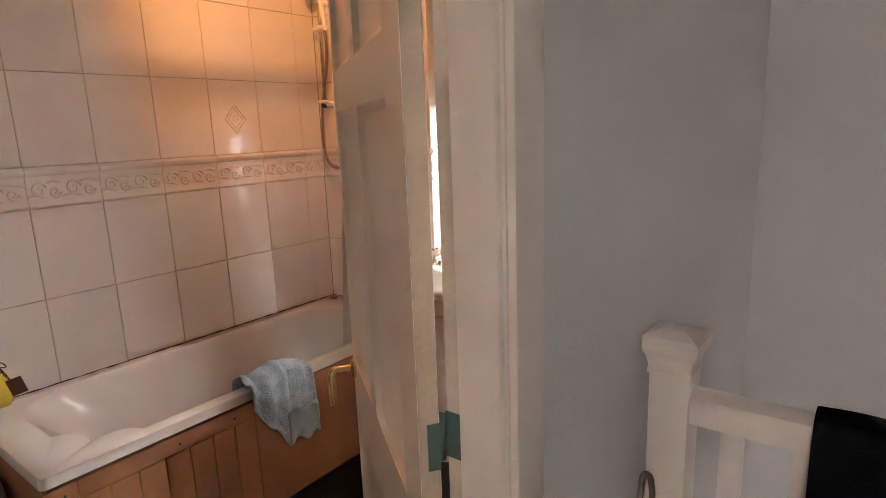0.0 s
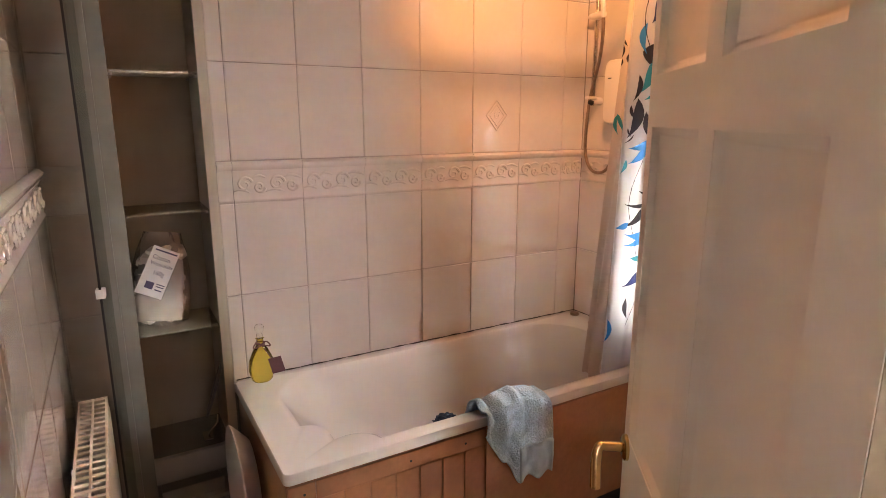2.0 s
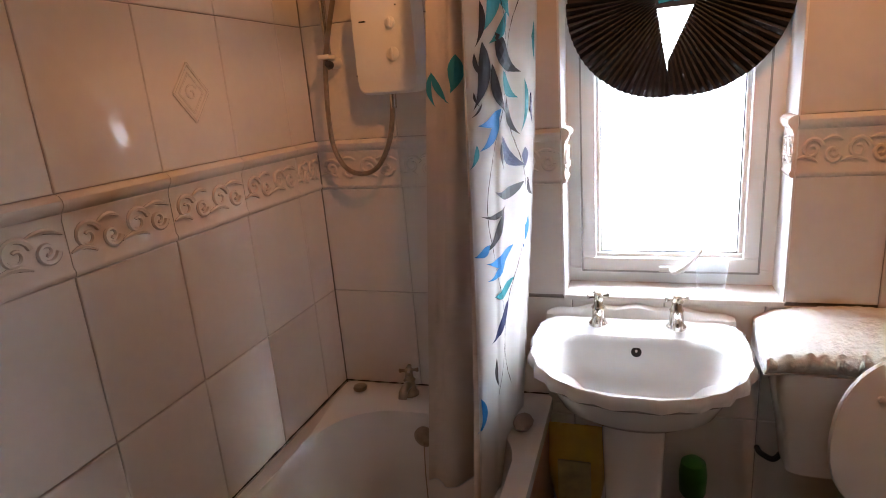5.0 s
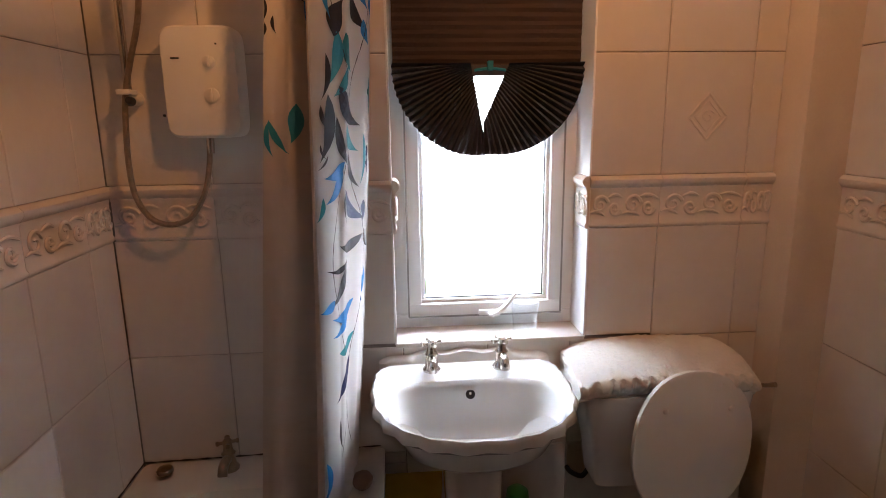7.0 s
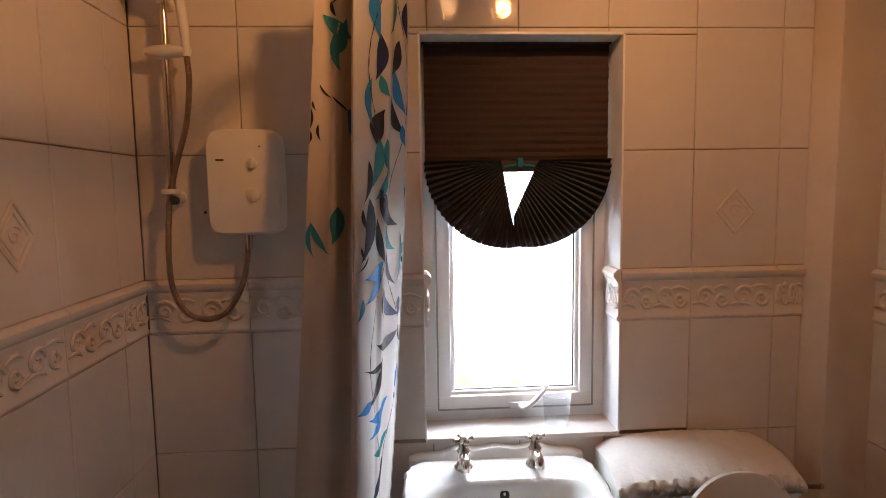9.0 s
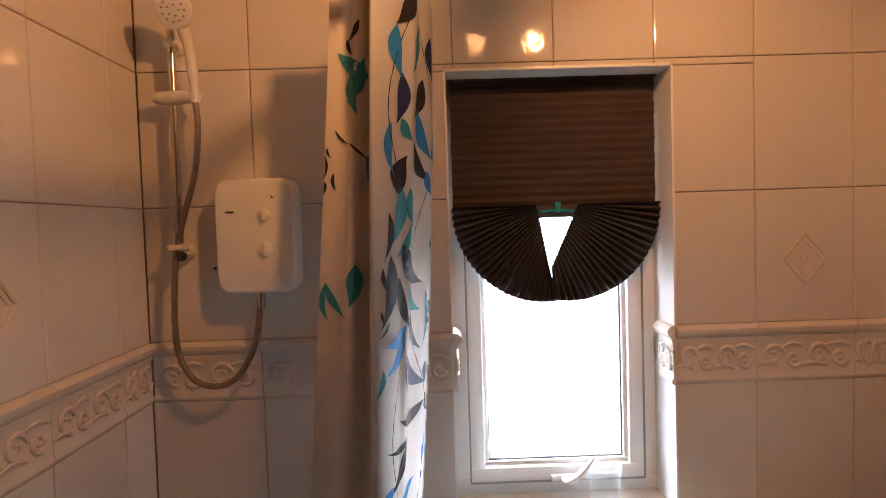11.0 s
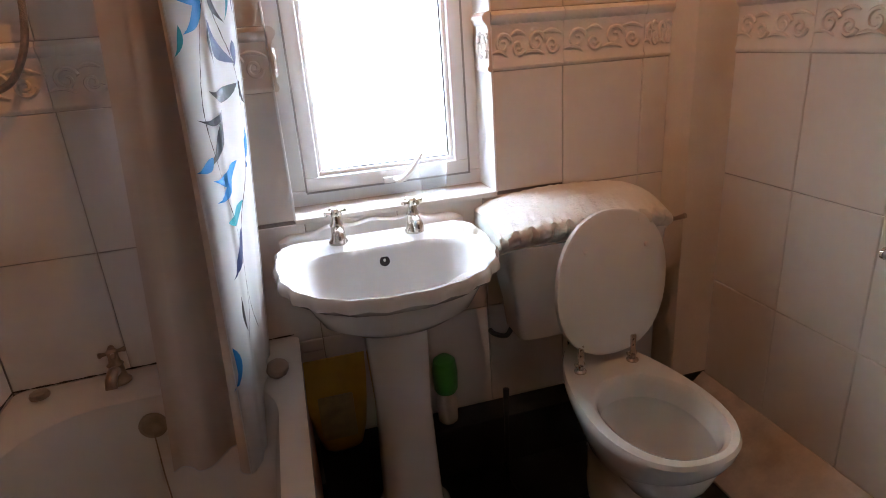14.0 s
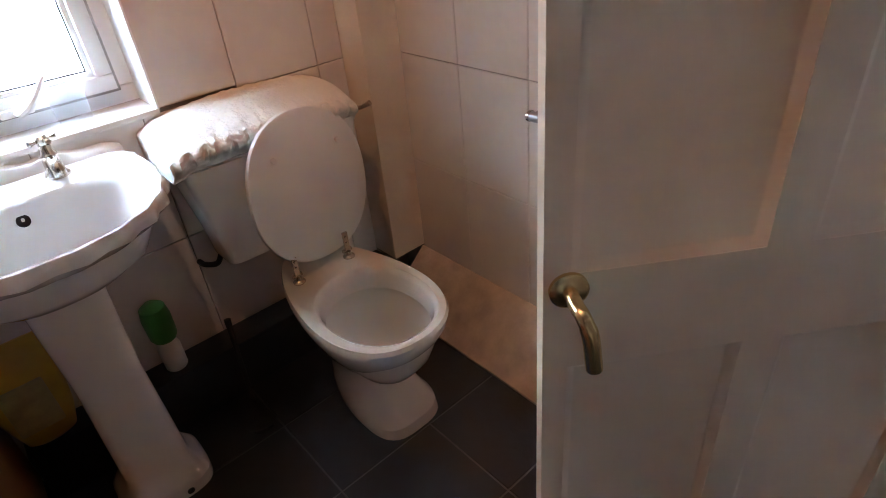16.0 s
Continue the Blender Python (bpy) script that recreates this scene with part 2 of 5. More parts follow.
def superloop(cx, cy, a, b0, b1, z, n=64, power=2.5, power1=None, wave=0.0, waves=0):
    """A rounded outline: half-width a, depth b0 towards -y and b1 towards +y."""
    pts = []
    for k in range(n):
        t = 2 * math.pi * k / n
        c, s = math.cos(t), math.sin(t)
        p = power if s < 0 else (power1 or power)
        f = 1 + wave * math.cos(waves * t)
        x = a * math.copysign(abs(c) ** (2 / p), c) * f
        y = (b0 if s < 0 else b1) * math.copysign(abs(s) ** (2 / p), s) * f
        pts.append((cx + x, cy + y, z))
    return pts


def lump(bm, centre, size, rough=0.0, seg=16, m=None):
    g = bmesh.ops.create_uvsphere(bm, u_segments=seg, v_segments=seg // 2, radius=1)
    for v in g["verts"]:
        d = 1 + rough * noise.noise(v.co * 2.3 + Vector(centre) * 7)
        v.co = Vector((v.co.x * size[0] * d, v.co.y * size[1] * d, v.co.z * size[2] * d))
        if m is not None:
            v.co = m @ v.co
        v.co += Vector(centre)


# ---- the room's measures ----
EAST, SOUTH, TOP, LAND = 1.995, -2.20, 2.40, 2.088
DOOR_N, DOOR_S, DOOR_TOP = -1.505, -2.24, 2.02
WIN_L, WIN_R, WIN_B, WIN_T = 0.756, 1.318, 0.86, 1.99
NICHE_S, NICHE_N = -2.03, -1.69
G = 0.006

# ---- structure ----


def structure(name, bm, material, label, category):
    return single(name, bm, material, label, category, kind="structure", smooth=False)


wall_west = structure("wall_west", boxes((-0.35, -G, NICHE_N, 0.25, -0.1, TOP), (-0.35, -G, -2.35, NICHE_S, -0.1, TOP), (-0.35, -0.25, NICHE_S, NICHE_N, -0.1, TOP), (-0.25, -G, NICHE_S, NICHE_N, -0.1, 0.02), (-0.25, -G, NICHE_S, NICHE_N, 2.25, TOP)), GROUT, "wall with glazed cream tiles behind the bath", "wall")
wall_north = structure("wall_north", boxes((-G, WIN_L, G, 0.25, -0.1, TOP), (WIN_R, LAND - 0.007, G, 0.25, -0.1, TOP), (WIN_L, WIN_R, G, 0.25, -0.1, WIN_B - 0.004), (WIN_L, WIN_R, G, 0.25, WIN_T + 0.004, TOP)), GROUT, "tiled wall with a small window over the basin", "wall")
wall_east = structure("wall_east", boxes((EAST + G, LAND - 0.007, -1.36, G, -0.1, TOP), (EAST + G, LAND - 0.007, DOOR_S - 0.04, -1.36, DOOR_TOP + 0.04, TOP)), GROUT, "tiled wall beside the toilet with the doorway", "wall")
landing_skin = part("landing_plaster", boxes((LAND - 0.007, LAND, -1.45, 0.13, -2.6, TOP), (LAND - 0.007, LAND, -3.3, DOOR_S - 0.1, 0, TOP), (LAND - 0.007, LAND, DOOR_S - 0.1, -1.45, DOOR_TOP + 0.1, TOP)), PLASTER, wall_east, "grey painted plaster on the landing", smooth=False)
part("door_pier", boxes((EAST + 0.003, LAND - 0.007, DOOR_N + 0.03, -1.36, -0.1, DOOR_TOP + 0.04), (EAST + 0.003, LAND - 0.007, -3.3, DOOR_S - 0.04, -0.1, TOP)), PLASTER, wall_east, smooth=False)
wall_south = structure("wall_south", boxes((-G, EAST, -2.35, SOUTH - G, -0.1, TOP)), GROUT, "tiled wall behind the radiator", "wall")
ceiling = structure("ceiling", boxes((-0.35, 3.7, -3.4, 0.25, TOP, TOP + 0.1)), CEIL, "white painted ceiling", "ceiling")
floor = structure("floor", boxes((-0.35, 2.1, -2.35, 0.25, -0.1, -0.003)), FLOORGROUT, "floor of dark slate tiles", "floor")
landing_floor = structure("landing_floor", boxes((2.1, 3.6, -3.3, -0.97, -0.12, 0.0)), mat("carpet", (0.22, 0.19, 0.17), 0.95, var=0.2, scale=30, bump=0.6, bump_scale=300), "carpeted landing floor outside the bathroom", "floor")
# The two openings in the unseen east wall are added to let daylight in
landing_wall = structure("landing_wall", boxes((LAND, 3.7, 0.13, 0.25, -2.6, TOP), (3.6, 3.7, -3.3, -3.0, -0.1, TOP), (3.6, 3.7, -2.1, 0.13, -0.4, TOP), (3.6, 3.7, -2.1, 0.13, -2.6, -1.4), (3.6, 3.7, -2.1, -0.85, -1.4, -0.4), (3.6, 3.7, -0.05, 0.13, -1.4, -0.4), (3.6, 3.7, -3.0, -2.1, -0.1, 1.1), (3.6, 3.7, -3.0, -2.1, 2.2, TOP), (2.0, 3.7, -3.4, -3.3, -0.1, TOP), (LAND, 3.6, -0.97, -0.95, -2.6, -0.12)), PLASTER, "plain painted walls round the stairwell", "wall")
stairs = structure("stairs", boxes(*[(LAND + 0.22 * i, LAND + 0.22 + 0.22 * i, -0.95, 0.13, -2.6, -2.6 + 0.18 * i) for i in range(1, 7)]), mat("stair_carpet", (0.30, 0.27, 0.25), 0.95, var=0.2, scale=30), "carpeted stairs going down", "stairs")
# Out of view: added so that daylight reaches the landing
added_window = structure("window_added", boxes((3.62, 3.66, -3.0, -2.1, 1.1, 1.16), (3.62, 3.66, -3.0, -2.1, 2.14, 2.2), (3.62, 3.66, -3.0, -2.94, 1.16, 2.14), (3.62, 3.66, -2.16, -2.1, 1.16, 2.14)), PVC, "unseen white window frame, added to let daylight onto the landing", "window")
skirting_bm = bmesh.new()
prof = [(0, 0), (0.018, 0), (0.018, 0.085), (0.014, 0.092), (0.014, 0.10), (0.008, 0.115), (0, 0.12)]
loft(skirting_bm, [[(EAST - a, y, b) for a, b in prof] for y in (-1.36, -0.80)])
baseboard = single("baseboard", skirting_bm, CREAM, "cream painted skirting board with a moulded top", "skirting", kind="structure")

# tiles

TILE_MESH = {}


def tile_mesh(w, h, d=G, edge=0.0035, material=TILE):
    key = (round(w, 3), round(h, 3), d, material.name)
    if key not in TILE_MESH:
        bm = bmesh.new()
        loops = []
        for inset, y in ((0.0, 0.0), (0.0, -d + 0.0025), (edge * 0.35, -d + 0.0007), (edge, -d)):
            loops.append([(sx * (w / 2 - inset), y, sz * (h / 2 - inset)) for sx, sz in ((-1, -1), (1, -1), (1, 1), (-1, 1))])
        loft(bm, loops)
        TILE_MESH[key] = finish("tile", bm, material, False)
    return TILE_MESH[key]


FACE = {"north": 0, "west": 90, "east": -90, "south": 180}


def on_wall(side, u, z, proud=0.0):
    """A pose on the surface of a wall; u runs along x or y."""
    return {"north": pose(u, G - proud, z), "west": pose(-G + proud, u, z, 0, 0, 90), "east": pose(EAST + G - proud, u, z, 0, 0, -90), "south": pose(u, SOUTH - G + proud, z, 0, 0, 180)}[side]


ROWS = [(0.004, 0.165), (0.165, 0.5075), (0.5075, 0.85), (0.85, 1.19), (1.34, 1.675), (1.675, 2.008), (2.008, 2.343), (2.343, TOP)]
JOINT = 0.0017


def cut(span, hole):
    """The part of a tile left beside a hole, or the tile itself."""
    u0, u1, z0, z1 = span
    a, b, c, d = hole
    if u1 <= a + 0.002 or u0 >= b - 0.002 or z1 <= c + 0.002 or z0 >= d - 0.002:
        return [span]
    out = []
    if z0 < c:
        out.append((u0, u1, z0, c))
    if z1 > d:
        out.append((u0, u1, d, z1))
    zz0, zz1 = max(z0, c), min(z1, d)
    if u0 < a:
        out.append((u0, a, zz0, zz1))
    if u1 > b:
        out.append((b, u1, zz0, zz1))
    return out


def tile_field(side, wall, cols, holes, rows=ROWS):
    rnd = random.Random(len(side) * 7 + len(cols))
    for u0, u1 in zip(cols, cols[1:]):
        for z0, z1 in rows:
            spans = [(u0, u1, z0, z1)]
            for hole in holes:
                spans = [s for span in spans for s in cut(span, hole)]
            for a, b, c, d in spans:
                w, h = b - a - JOINT, d - c - JOINT
                if w < 0.012 or h < 0.012:
                    continue
                ob = new("tile", tile_mesh(w, h, material=SHADEDTILE if side == "south" or b < -1.9 else TILE))
                ob.parent = wall
                ob.matrix_basis = on_wall(side, (a + b) / 2, (c + d) / 2) @ pose(0, 0, 0, rnd.uniform(-0.025, 0.025), 0, rnd.uniform(-0.025, 0.025))


WEST_COLS = [-1.69, -1.638, -1.387, -1.136, -0.885, -0.633, -0.381, -0.130, 0.0]
NORTH_COLS = [0.0, 0.277, 0.527, 0.777, 1.027, 1.277, 1.527, 1.777, 1.865]
EAST_COLS = [-1.36, -1.104, -0.850, -0.602, -0.355, -0.107]
SOUTH_COLS = [0.002, 0.03, 0.28, 0.53, 0.78, 1.03, 1.28, 1.53, 1.78, EAST - 0.004]
tile_field("west", wall_west, WEST_COLS, [(-1.69, 0, 0, 0.47)])
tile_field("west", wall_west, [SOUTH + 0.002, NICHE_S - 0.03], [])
tile_field("north", wall_north, NORTH_COLS, [(WIN_L, WIN_R, WIN_B, WIN_T), (0, 0.70, 0, 0.47)])
tile_field("east", wall_east, EAST_COLS, [(-0.82, 0, 0, 0.03)])
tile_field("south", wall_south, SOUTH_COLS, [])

# frieze: dado moulding over a band of scrolls
FRIEZE = {}
Z_LOW, Z_HIGH = 1.19, 1.34


def spiral(cx, cz, r, start, turns, sign, depth, n=22):
    return [(cx + sign * r * (1 - 0.8 * k / n) * math.cos(start + turns * 2 * math.pi * k / n), -depth, cz + r * (1 - 0.8 * k / n) * math.sin(start + turns * 2 * math.pi * k / n)) for k in range(n + 1)]


def frieze_mesh(w):
    key = round(w, 3)
    if key in FRIEZE:
        return FRIEZE[key]
    bm = bmesh.new()
    h = Z_HIGH - Z_LOW
    prof = [(0, 0), (0.007, 0.0), (0.011, 0.006), (0.011, 0.012), (0.007, 0.018), (0.007, h - 0.044), (0.010, h - 0.038), (0.010, h - 0.034), (0.014, h - 0.03), (0.021, h - 0.02), (0.021, h - 0.011), (0.014, h - 0.003), (0.006, h), (0, h)]
    loft(bm, [[(x, -a, b - h / 2) for a, b in prof] for x in (-w / 2, w / 2)])
    if w > 0.08:
        s = w / 0.2488
        mid = -h / 2 + 0.062
        for cx, cz, r, st, sg in ((-0.085, mid + 0.004, 0.028, 0.3, 1), (-0.033, mid - 0.006, 0.021, 3.4, -1), (0.03, mid + 0.004, 0.029, 0.2, 1), (0.085, mid - 0.004, 0.022, 3.3, -1)):
            pts = [(x * s, y, z) for x, y, z in spiral(cx, cz, r, st, 1.3, sg, 0.0085)]
            tube(bm, pts, [0.0060 * (1 - 0.45 * k / 22) for k in range(23)], 6)
        for x0, z0, x1, z1 in ((-0.122, mid - 0.018, -0.07, mid - 0.026), (-0.06, mid + 0.024, -0.01, mid + 0.026), (-0.012, mid - 0.024, 0.055, mid - 0.027), (0.05, mid + 0.026, 0.12, mid + 0.02)):
            pts = [((x0 + (x1 - x0) * k / 8) * s, -0.0085, z0 + (z1 - z0) * k / 8 + 0.009 * math.sin(math.pi * k / 8)) for k in range(9)]
            tube(bm, pts, [0.002 + 0.0035 * math.sin(math.pi * k / 8) for k in range(9)], 6)
    FRIEZE[key] = finish("frieze_tile", bm, TILE, True)
    return FRIEZE[key]


def frieze(side, wall, cols):
    for u0, u1 in zip(cols, cols[1:]):
        if u1 - u0 > 0.012:
            ob = new("frieze_tile", frieze_mesh(u1 - u0 - JOINT))
            ob.parent = wall
            ob.matrix_basis = on_wall(side, (u0 + u1) / 2, (Z_LOW + Z_HIGH) / 2)


frieze("west", wall_west, WEST_COLS)
frieze("north", wall_north, [0.006, 0.277, 0.527, WIN_L])
frieze("north", wall_north, [WIN_R, 1.527, 1.777, 1.865])
frieze("east", wall_east, EAST_COLS)
for x, turn in ((WIN_L + 0.002, 90), (WIN_R - 0.002, -90)):
    ob = new("frieze_tile", frieze_mesh(0.094))
    ob.parent = wall_north
    ob.matrix_basis = pose(x, 0.036, (Z_LOW + Z_HIGH) / 2, 0, 0, turn)
frieze("south", wall_south, SOUTH_COLS[1:])


def diamond(side, wall, u, z):
    bm = bmesh.new()
    for r, t in ((0.058, 0.0035), (0.04, 0.002)):
        pts = [(r * 0.95, 0), (0, r * 1.1), (-r * 0.95, 0), (0, -r * 1.1), (r * 0.95, 0)]
        for (x0, z0), (x1, z1) in zip(pts, pts[1:]):
            tube(bm, [(x0, -G - 0.0005, z0), (x1, -G - 0.0005, z1)], t, 6)
    tube(bm, spiral(0, 0, 0.02, 0.5, 1.2, 1, G + 0.001), 0.0022, 5)
    ob = new("diamond_relief", finish("diamond_relief", bm, TILE))
    ob.parent = wall
    ob.matrix_basis = on_wall(side, u, z)


diamond("west", wall_west, -0.507, 1.50)
diamond("north", wall_north, 1.652, 1.50)

# floor tiles
for ix in range(-1, 7):
    for iy in range(-8, 1):
        x0, x1 = 0.078 + 0.297 * ix, 0.078 + 0.297 * (ix + 1)
        y0, y1 = -0.61 + 0.297 * (iy + 2), -0.61 + 0.297 * (iy + 3)
        x0, x1, y0, y1 = max(x0, 0.0), min(x1, EAST - 0.003), max(y0, SOUTH), min(y1, 0.0)
        if x1 - x0 < 0.02 or y1 - y0 < 0.02 or x1 < 0.68:
            continue
        bm = bmesh.new()
        loft(bm, [[(sx * ((x1 - x0) / 2 - 0.002 - i), sy * ((y1 - y0) / 2 - 0.002 - i), z) for sx, sy in ((-1, -1), (1, -1), (1, 1), (-1, 1))] for i, z in ((0, -0.003), (0, 0.002), (0.002, 0.004))])
        ob = new("slate_tile", finish("slate_tile", bm, SLATE, False))
        ob.parent = floor
        ob.location = ((x0 + x1) / 2, (y0 + y1) / 2, -0.004)

# ---- window ----


def frame_ring(x0, x1, z0, z1, w, y0, y1):
    """A rectangular frame with a stepped, bevelled section."""
    bm = bmesh.new()
    for d in ((x0, x1, y0, y1, z0, z0 + w), (x0, x1, y0, y1, z1 - w, z1), (x0, x0 + w, y0, y1, z0 + w, z1 - w), (x1 - w, x1, y0, y1, z0 + w, z1 - w)):
        box(bm, *d, bevel=0.004)
    return bm


window = structure("window_1", frame_ring(WIN_L - 0.002, WIN_R + 0.002, WIN_B, WIN_T, 0.045, 0.13, 0.20), PVC, "white plastic framed window over the basin", "window")
part("casement", frame_ring(WIN_L + 0.04, WIN_R - 0.04, WIN_B + 0.04, WIN_T - 0.04, 0.042, 0.112, 0.175), PVC, window)
part("glazing_bead", frame_ring(WIN_L + 0.08, WIN_R - 0.08, WIN_B + 0.08, WIN_T - 0.08, 0.014, 0.13, 0.165), PVC, window)
part("gasket", frame_ring(WIN_L + 0.0925, WIN_R - 0.0925, WIN_B + 0.0925, WIN_T - 0.0925, 0.0035, 0.139, 0.1455), DARK, window, "thin dark rubber gasket")
part("gasket", frame_ring(WIN_L + 0.0405, WIN_R - 0.0405, WIN_B + 0.0405, WIN_T - 0.0405, 0.003, 0.1085, 0.112), mat("grey_seal", (0.34, 0.34, 0.33), 0.6), window)
pane = part("pane", boxes((WIN_L + 0.09, WIN_R - 0.09, 0.146, 0.152, WIN_B + 0.09, WIN_T - 0.09)), GLASS, window, smooth=False)
pane.visible_shadow = False
reveal = boxes((WIN_L - 0.004, WIN_L + 0.002, -0.004, 0.25, WIN_B, WIN_T), (WIN_R - 0.002, WIN_R + 0.004, -0.004, 0.25, WIN_B, WIN_T), (WIN_L, WIN_R, -0.004, 0.25, WIN_T - 0.002, WIN_T + 0.006), bevel=0.001)
part("reveal_lining", reveal, PVC, wall_north)
part("window_sill", boxes((WIN_L - 0.002, WIN_R + 0.002, -0.006, 0.135, WIN_B - 0.012, WIN_B + 0.003), bevel=0.003), TILE, window, "glossy white tiled sill")
bm = boxes((1.015, 1.085, 0.098, 0.113, 0.903, 0.921), bevel=0.005)
tube(bm, curve_points([(1.05, 0.1, 0.912), (1.06, 0.075, 0.915), (1.09, 0.065, 0.94), (1.125, 0.06, 0.985)]), [0.009] * 17 + [0.009, 0.008, 0.0075, 0.007, 0.0065, 0.006, 0.005, 0.004], 8)
part("window_handle", bm, PVC, window, "white lever handle pointing up")

# bright outdoors, with a hedge below
back_mat = bpy.data.materials.new("bright_overcast")
back_mat.use_nodes = True
bt = back_mat.node_tree
for n_ in list(bt.nodes):
    if n_.type == "BSDF_PRINCIPLED":
        bt.nodes.remove(n_)
emit = bt.nodes.new("ShaderNodeEmission")
emit.inputs[1].default_value = 178.0
co_ = bt.nodes.new("ShaderNodeTexCoord")
sep = bt.nodes.new("ShaderNodeSeparateXYZ")
bt.links.new(co_.outputs["Object"], sep.inputs[0])
nz = bt.nodes.new("ShaderNodeTexNoise")
nz.inputs["Scale"].default_value = 2.6
low = bt.nodes.new("ShaderNodeMath")
low.operation = "MULTIPLY_ADD"
bt.links.new(sep.outputs["X"], low.inputs[0])
low.inputs[1].default_value = 0.55
bt.links.new(sep.outputs["Z"], low.inputs[2])
bt.links.new(co_.outputs["Object"], nz.inputs["Vector"])
add = bt.nodes.new("ShaderNodeMath")
add.operation = "MULTIPLY_ADD"
bt.links.new(nz.outputs["Fac"], add.inputs[0])
add.inputs[1].default_value = -0.8
bt.links.new(low.outputs[0], add.inputs[2])
mr = bt.nodes.new("ShaderNodeMapRange")
mr.inputs["From Min"].default_value, mr.inputs["From Max"].default_value = 0.12, 0.8
bt.links.new(add.outputs[0], mr.inputs["Value"])
cm = bt.nodes.new("ShaderNodeMix")
cm.data_type = "RGBA"
cm.inputs["A"].default_value, cm.inputs["B"].default_value = (0.0080, 0.0092, 0.0064, 1), (0.80, 0.91, 1.0, 1)
bt.links.new(mr.outputs["Result"], cm.inputs["Factor"])
bt.links.new(cm.outputs["Result"], emit.inputs[0])
bt.links.new(emit.outputs[0], bt.nodes["Material Output"].inputs["Surface"])
backdrop = structure("backdrop", boxes((-14, 16, 4.0, 4.02, -1.5, 14.0)), back_mat, "bright overcast sky over a pale green garden", "backdrop")

# ---- pleated blind ----
blind = thing("pleated_blind", (1.04, 0.09, 1.645), "dark brown pleated paper blind, its lower half gathered into two fans", "blind")
bm = bmesh.new()
BL, BR, BZ0, BZ1 = 0.770, 1.308, 1.645, 1.985
rows = []
n = 30
for k in range(n + 1):
    z = BZ1 + (BZ0 - BZ1) * k / n
    y = 0.088 + (0.002 if k % 2 else -0.002)
    rows.append([(BL + (BR - BL) * i / 6, y + 0.002 * math.sin(i * 1.7 + k), z) for i in range(7)])
loft(bm, rows, closed=False, cap0=False, cap1=False)
part("pleated_sheet", bm, BLINDMAT, blind, smooth=False)
part("head_rail", boxes((BL - 0.005, BR + 0.003, 0.075, 0.105, BZ1, BZ1 + 0.004)), BLINDMAT, blind)


def fan(side):
    bm = bmesh.new()
    cx, cz = 1.045, 1.648
    n = 44
    inner, outer, mid = [], [], []
    for k in range(n + 1):
        s = k / n
        y = 0.078 + (0.011 if k % 2 else -0.011)
        if side < 0:
            a = radians(180 - 2 + 90 * s)
            ro = 0.276 - 0.030 * s ** 2 + (0.004 if k % 2 else 0)
            ix, iz = -0.055 + 0.03 * s ** 2, 0.008 - 0.165 * s ** 2
        else:
            a = radians(2 - 97 * s)
            ro = 0.270 - 0.028 * s ** 2 + (0.004 if k % 2 else 0)
            ix, iz = 0.055 - 0.075 * s ** 1.6, 0.008 - 0.165 * s ** 1.6
        inner.append((cx + ix, 0.078 + (y - 0.078) * 0.35, cz + iz))
        outer.append((cx + ro * math.cos(a), y, cz + ro * math.sin(a)))
    mid = [tuple((p + q) / 2 for p, q in zip(u, v)) for u, v in zip(inner, outer)]
    loft(bm, [inner, mid, outer], closed=False, cap0=False, cap1=False)
    return bm


part("gathered_band", boxes((0.982, 1.108, 0.083, 0.092, 1.622, 1.652), bevel=0.004), FANMAT, blind)
part("fan", fan(-1), FANMAT, blind, "dark fanned pleats", smooth=False)
part("fan", fan(1), FANMAT, blind, "dark fanned pleats", smooth=False)
bm = boxes((1.037, 1.053, 0.070, 0.092, 1.635, 1.662), bevel=0.003)
tube(bm, [(1.0, 0.082, 1.637), (1.045, 0.08, 1.643), (1.09, 0.082, 1.637)], 0.004, 6)
part("clip", bm, LEAF["teal"], blind, "small blue clip")

# ---- tumbler on the sill ----
tumbler = thing("tumbler", (1.15, 0.055, WIN_B + 0.003), "clear glass tumbler on the window sill", "glass")
bm = bmesh.new()
lathe(bm, [(0.028, 0.003), (0.036, 0.006), (0.044, 0.10), (0.0415, 0.10), (0.034, 0.012), (0.0, 0.012)], (1.15, 0.055, WIN_B), 24)
part("glass_body", bm, THIN, tumbler)

# ---- pipe boxing ----
boxing = structure("corner_boxing", boxes((1.865, EAST + G, -0.11, G, 0.175, TOP), bevel=0.002), CREAM, "cream painted pipe boxing in the corner", "boxing")
bm = bmesh.new()
y0, y1 = -0.82, -0.105
for_y = [[(EAST, y, 0.0), (1.815, y, 0.0), (1.812, y, 0.012), (EAST - 0.004, y, 0.168), (EAST, y, 0.168)] for y in (y0, y1)]
loft(bm, for_y)
sloped = single("sloped_pipe_box", bm, CHIPPED, "sloping beige boxing with chipped gloss paint", "boxing", kind="structure", smooth=False)
ledge = structure("pipe_ledge", boxes((0.72, 1.86, -0.10, -0.001, 0.0, 0.172), bevel=0.003), SLATE, "dark low ledge along the wall behind the basin", "ledge")

# ---- bath ----
BATH_Z = 0.533
bath = thing("bath", (0.36, -0.85, 0.0), "white acrylic bath with a wood panel along its side", "bath")


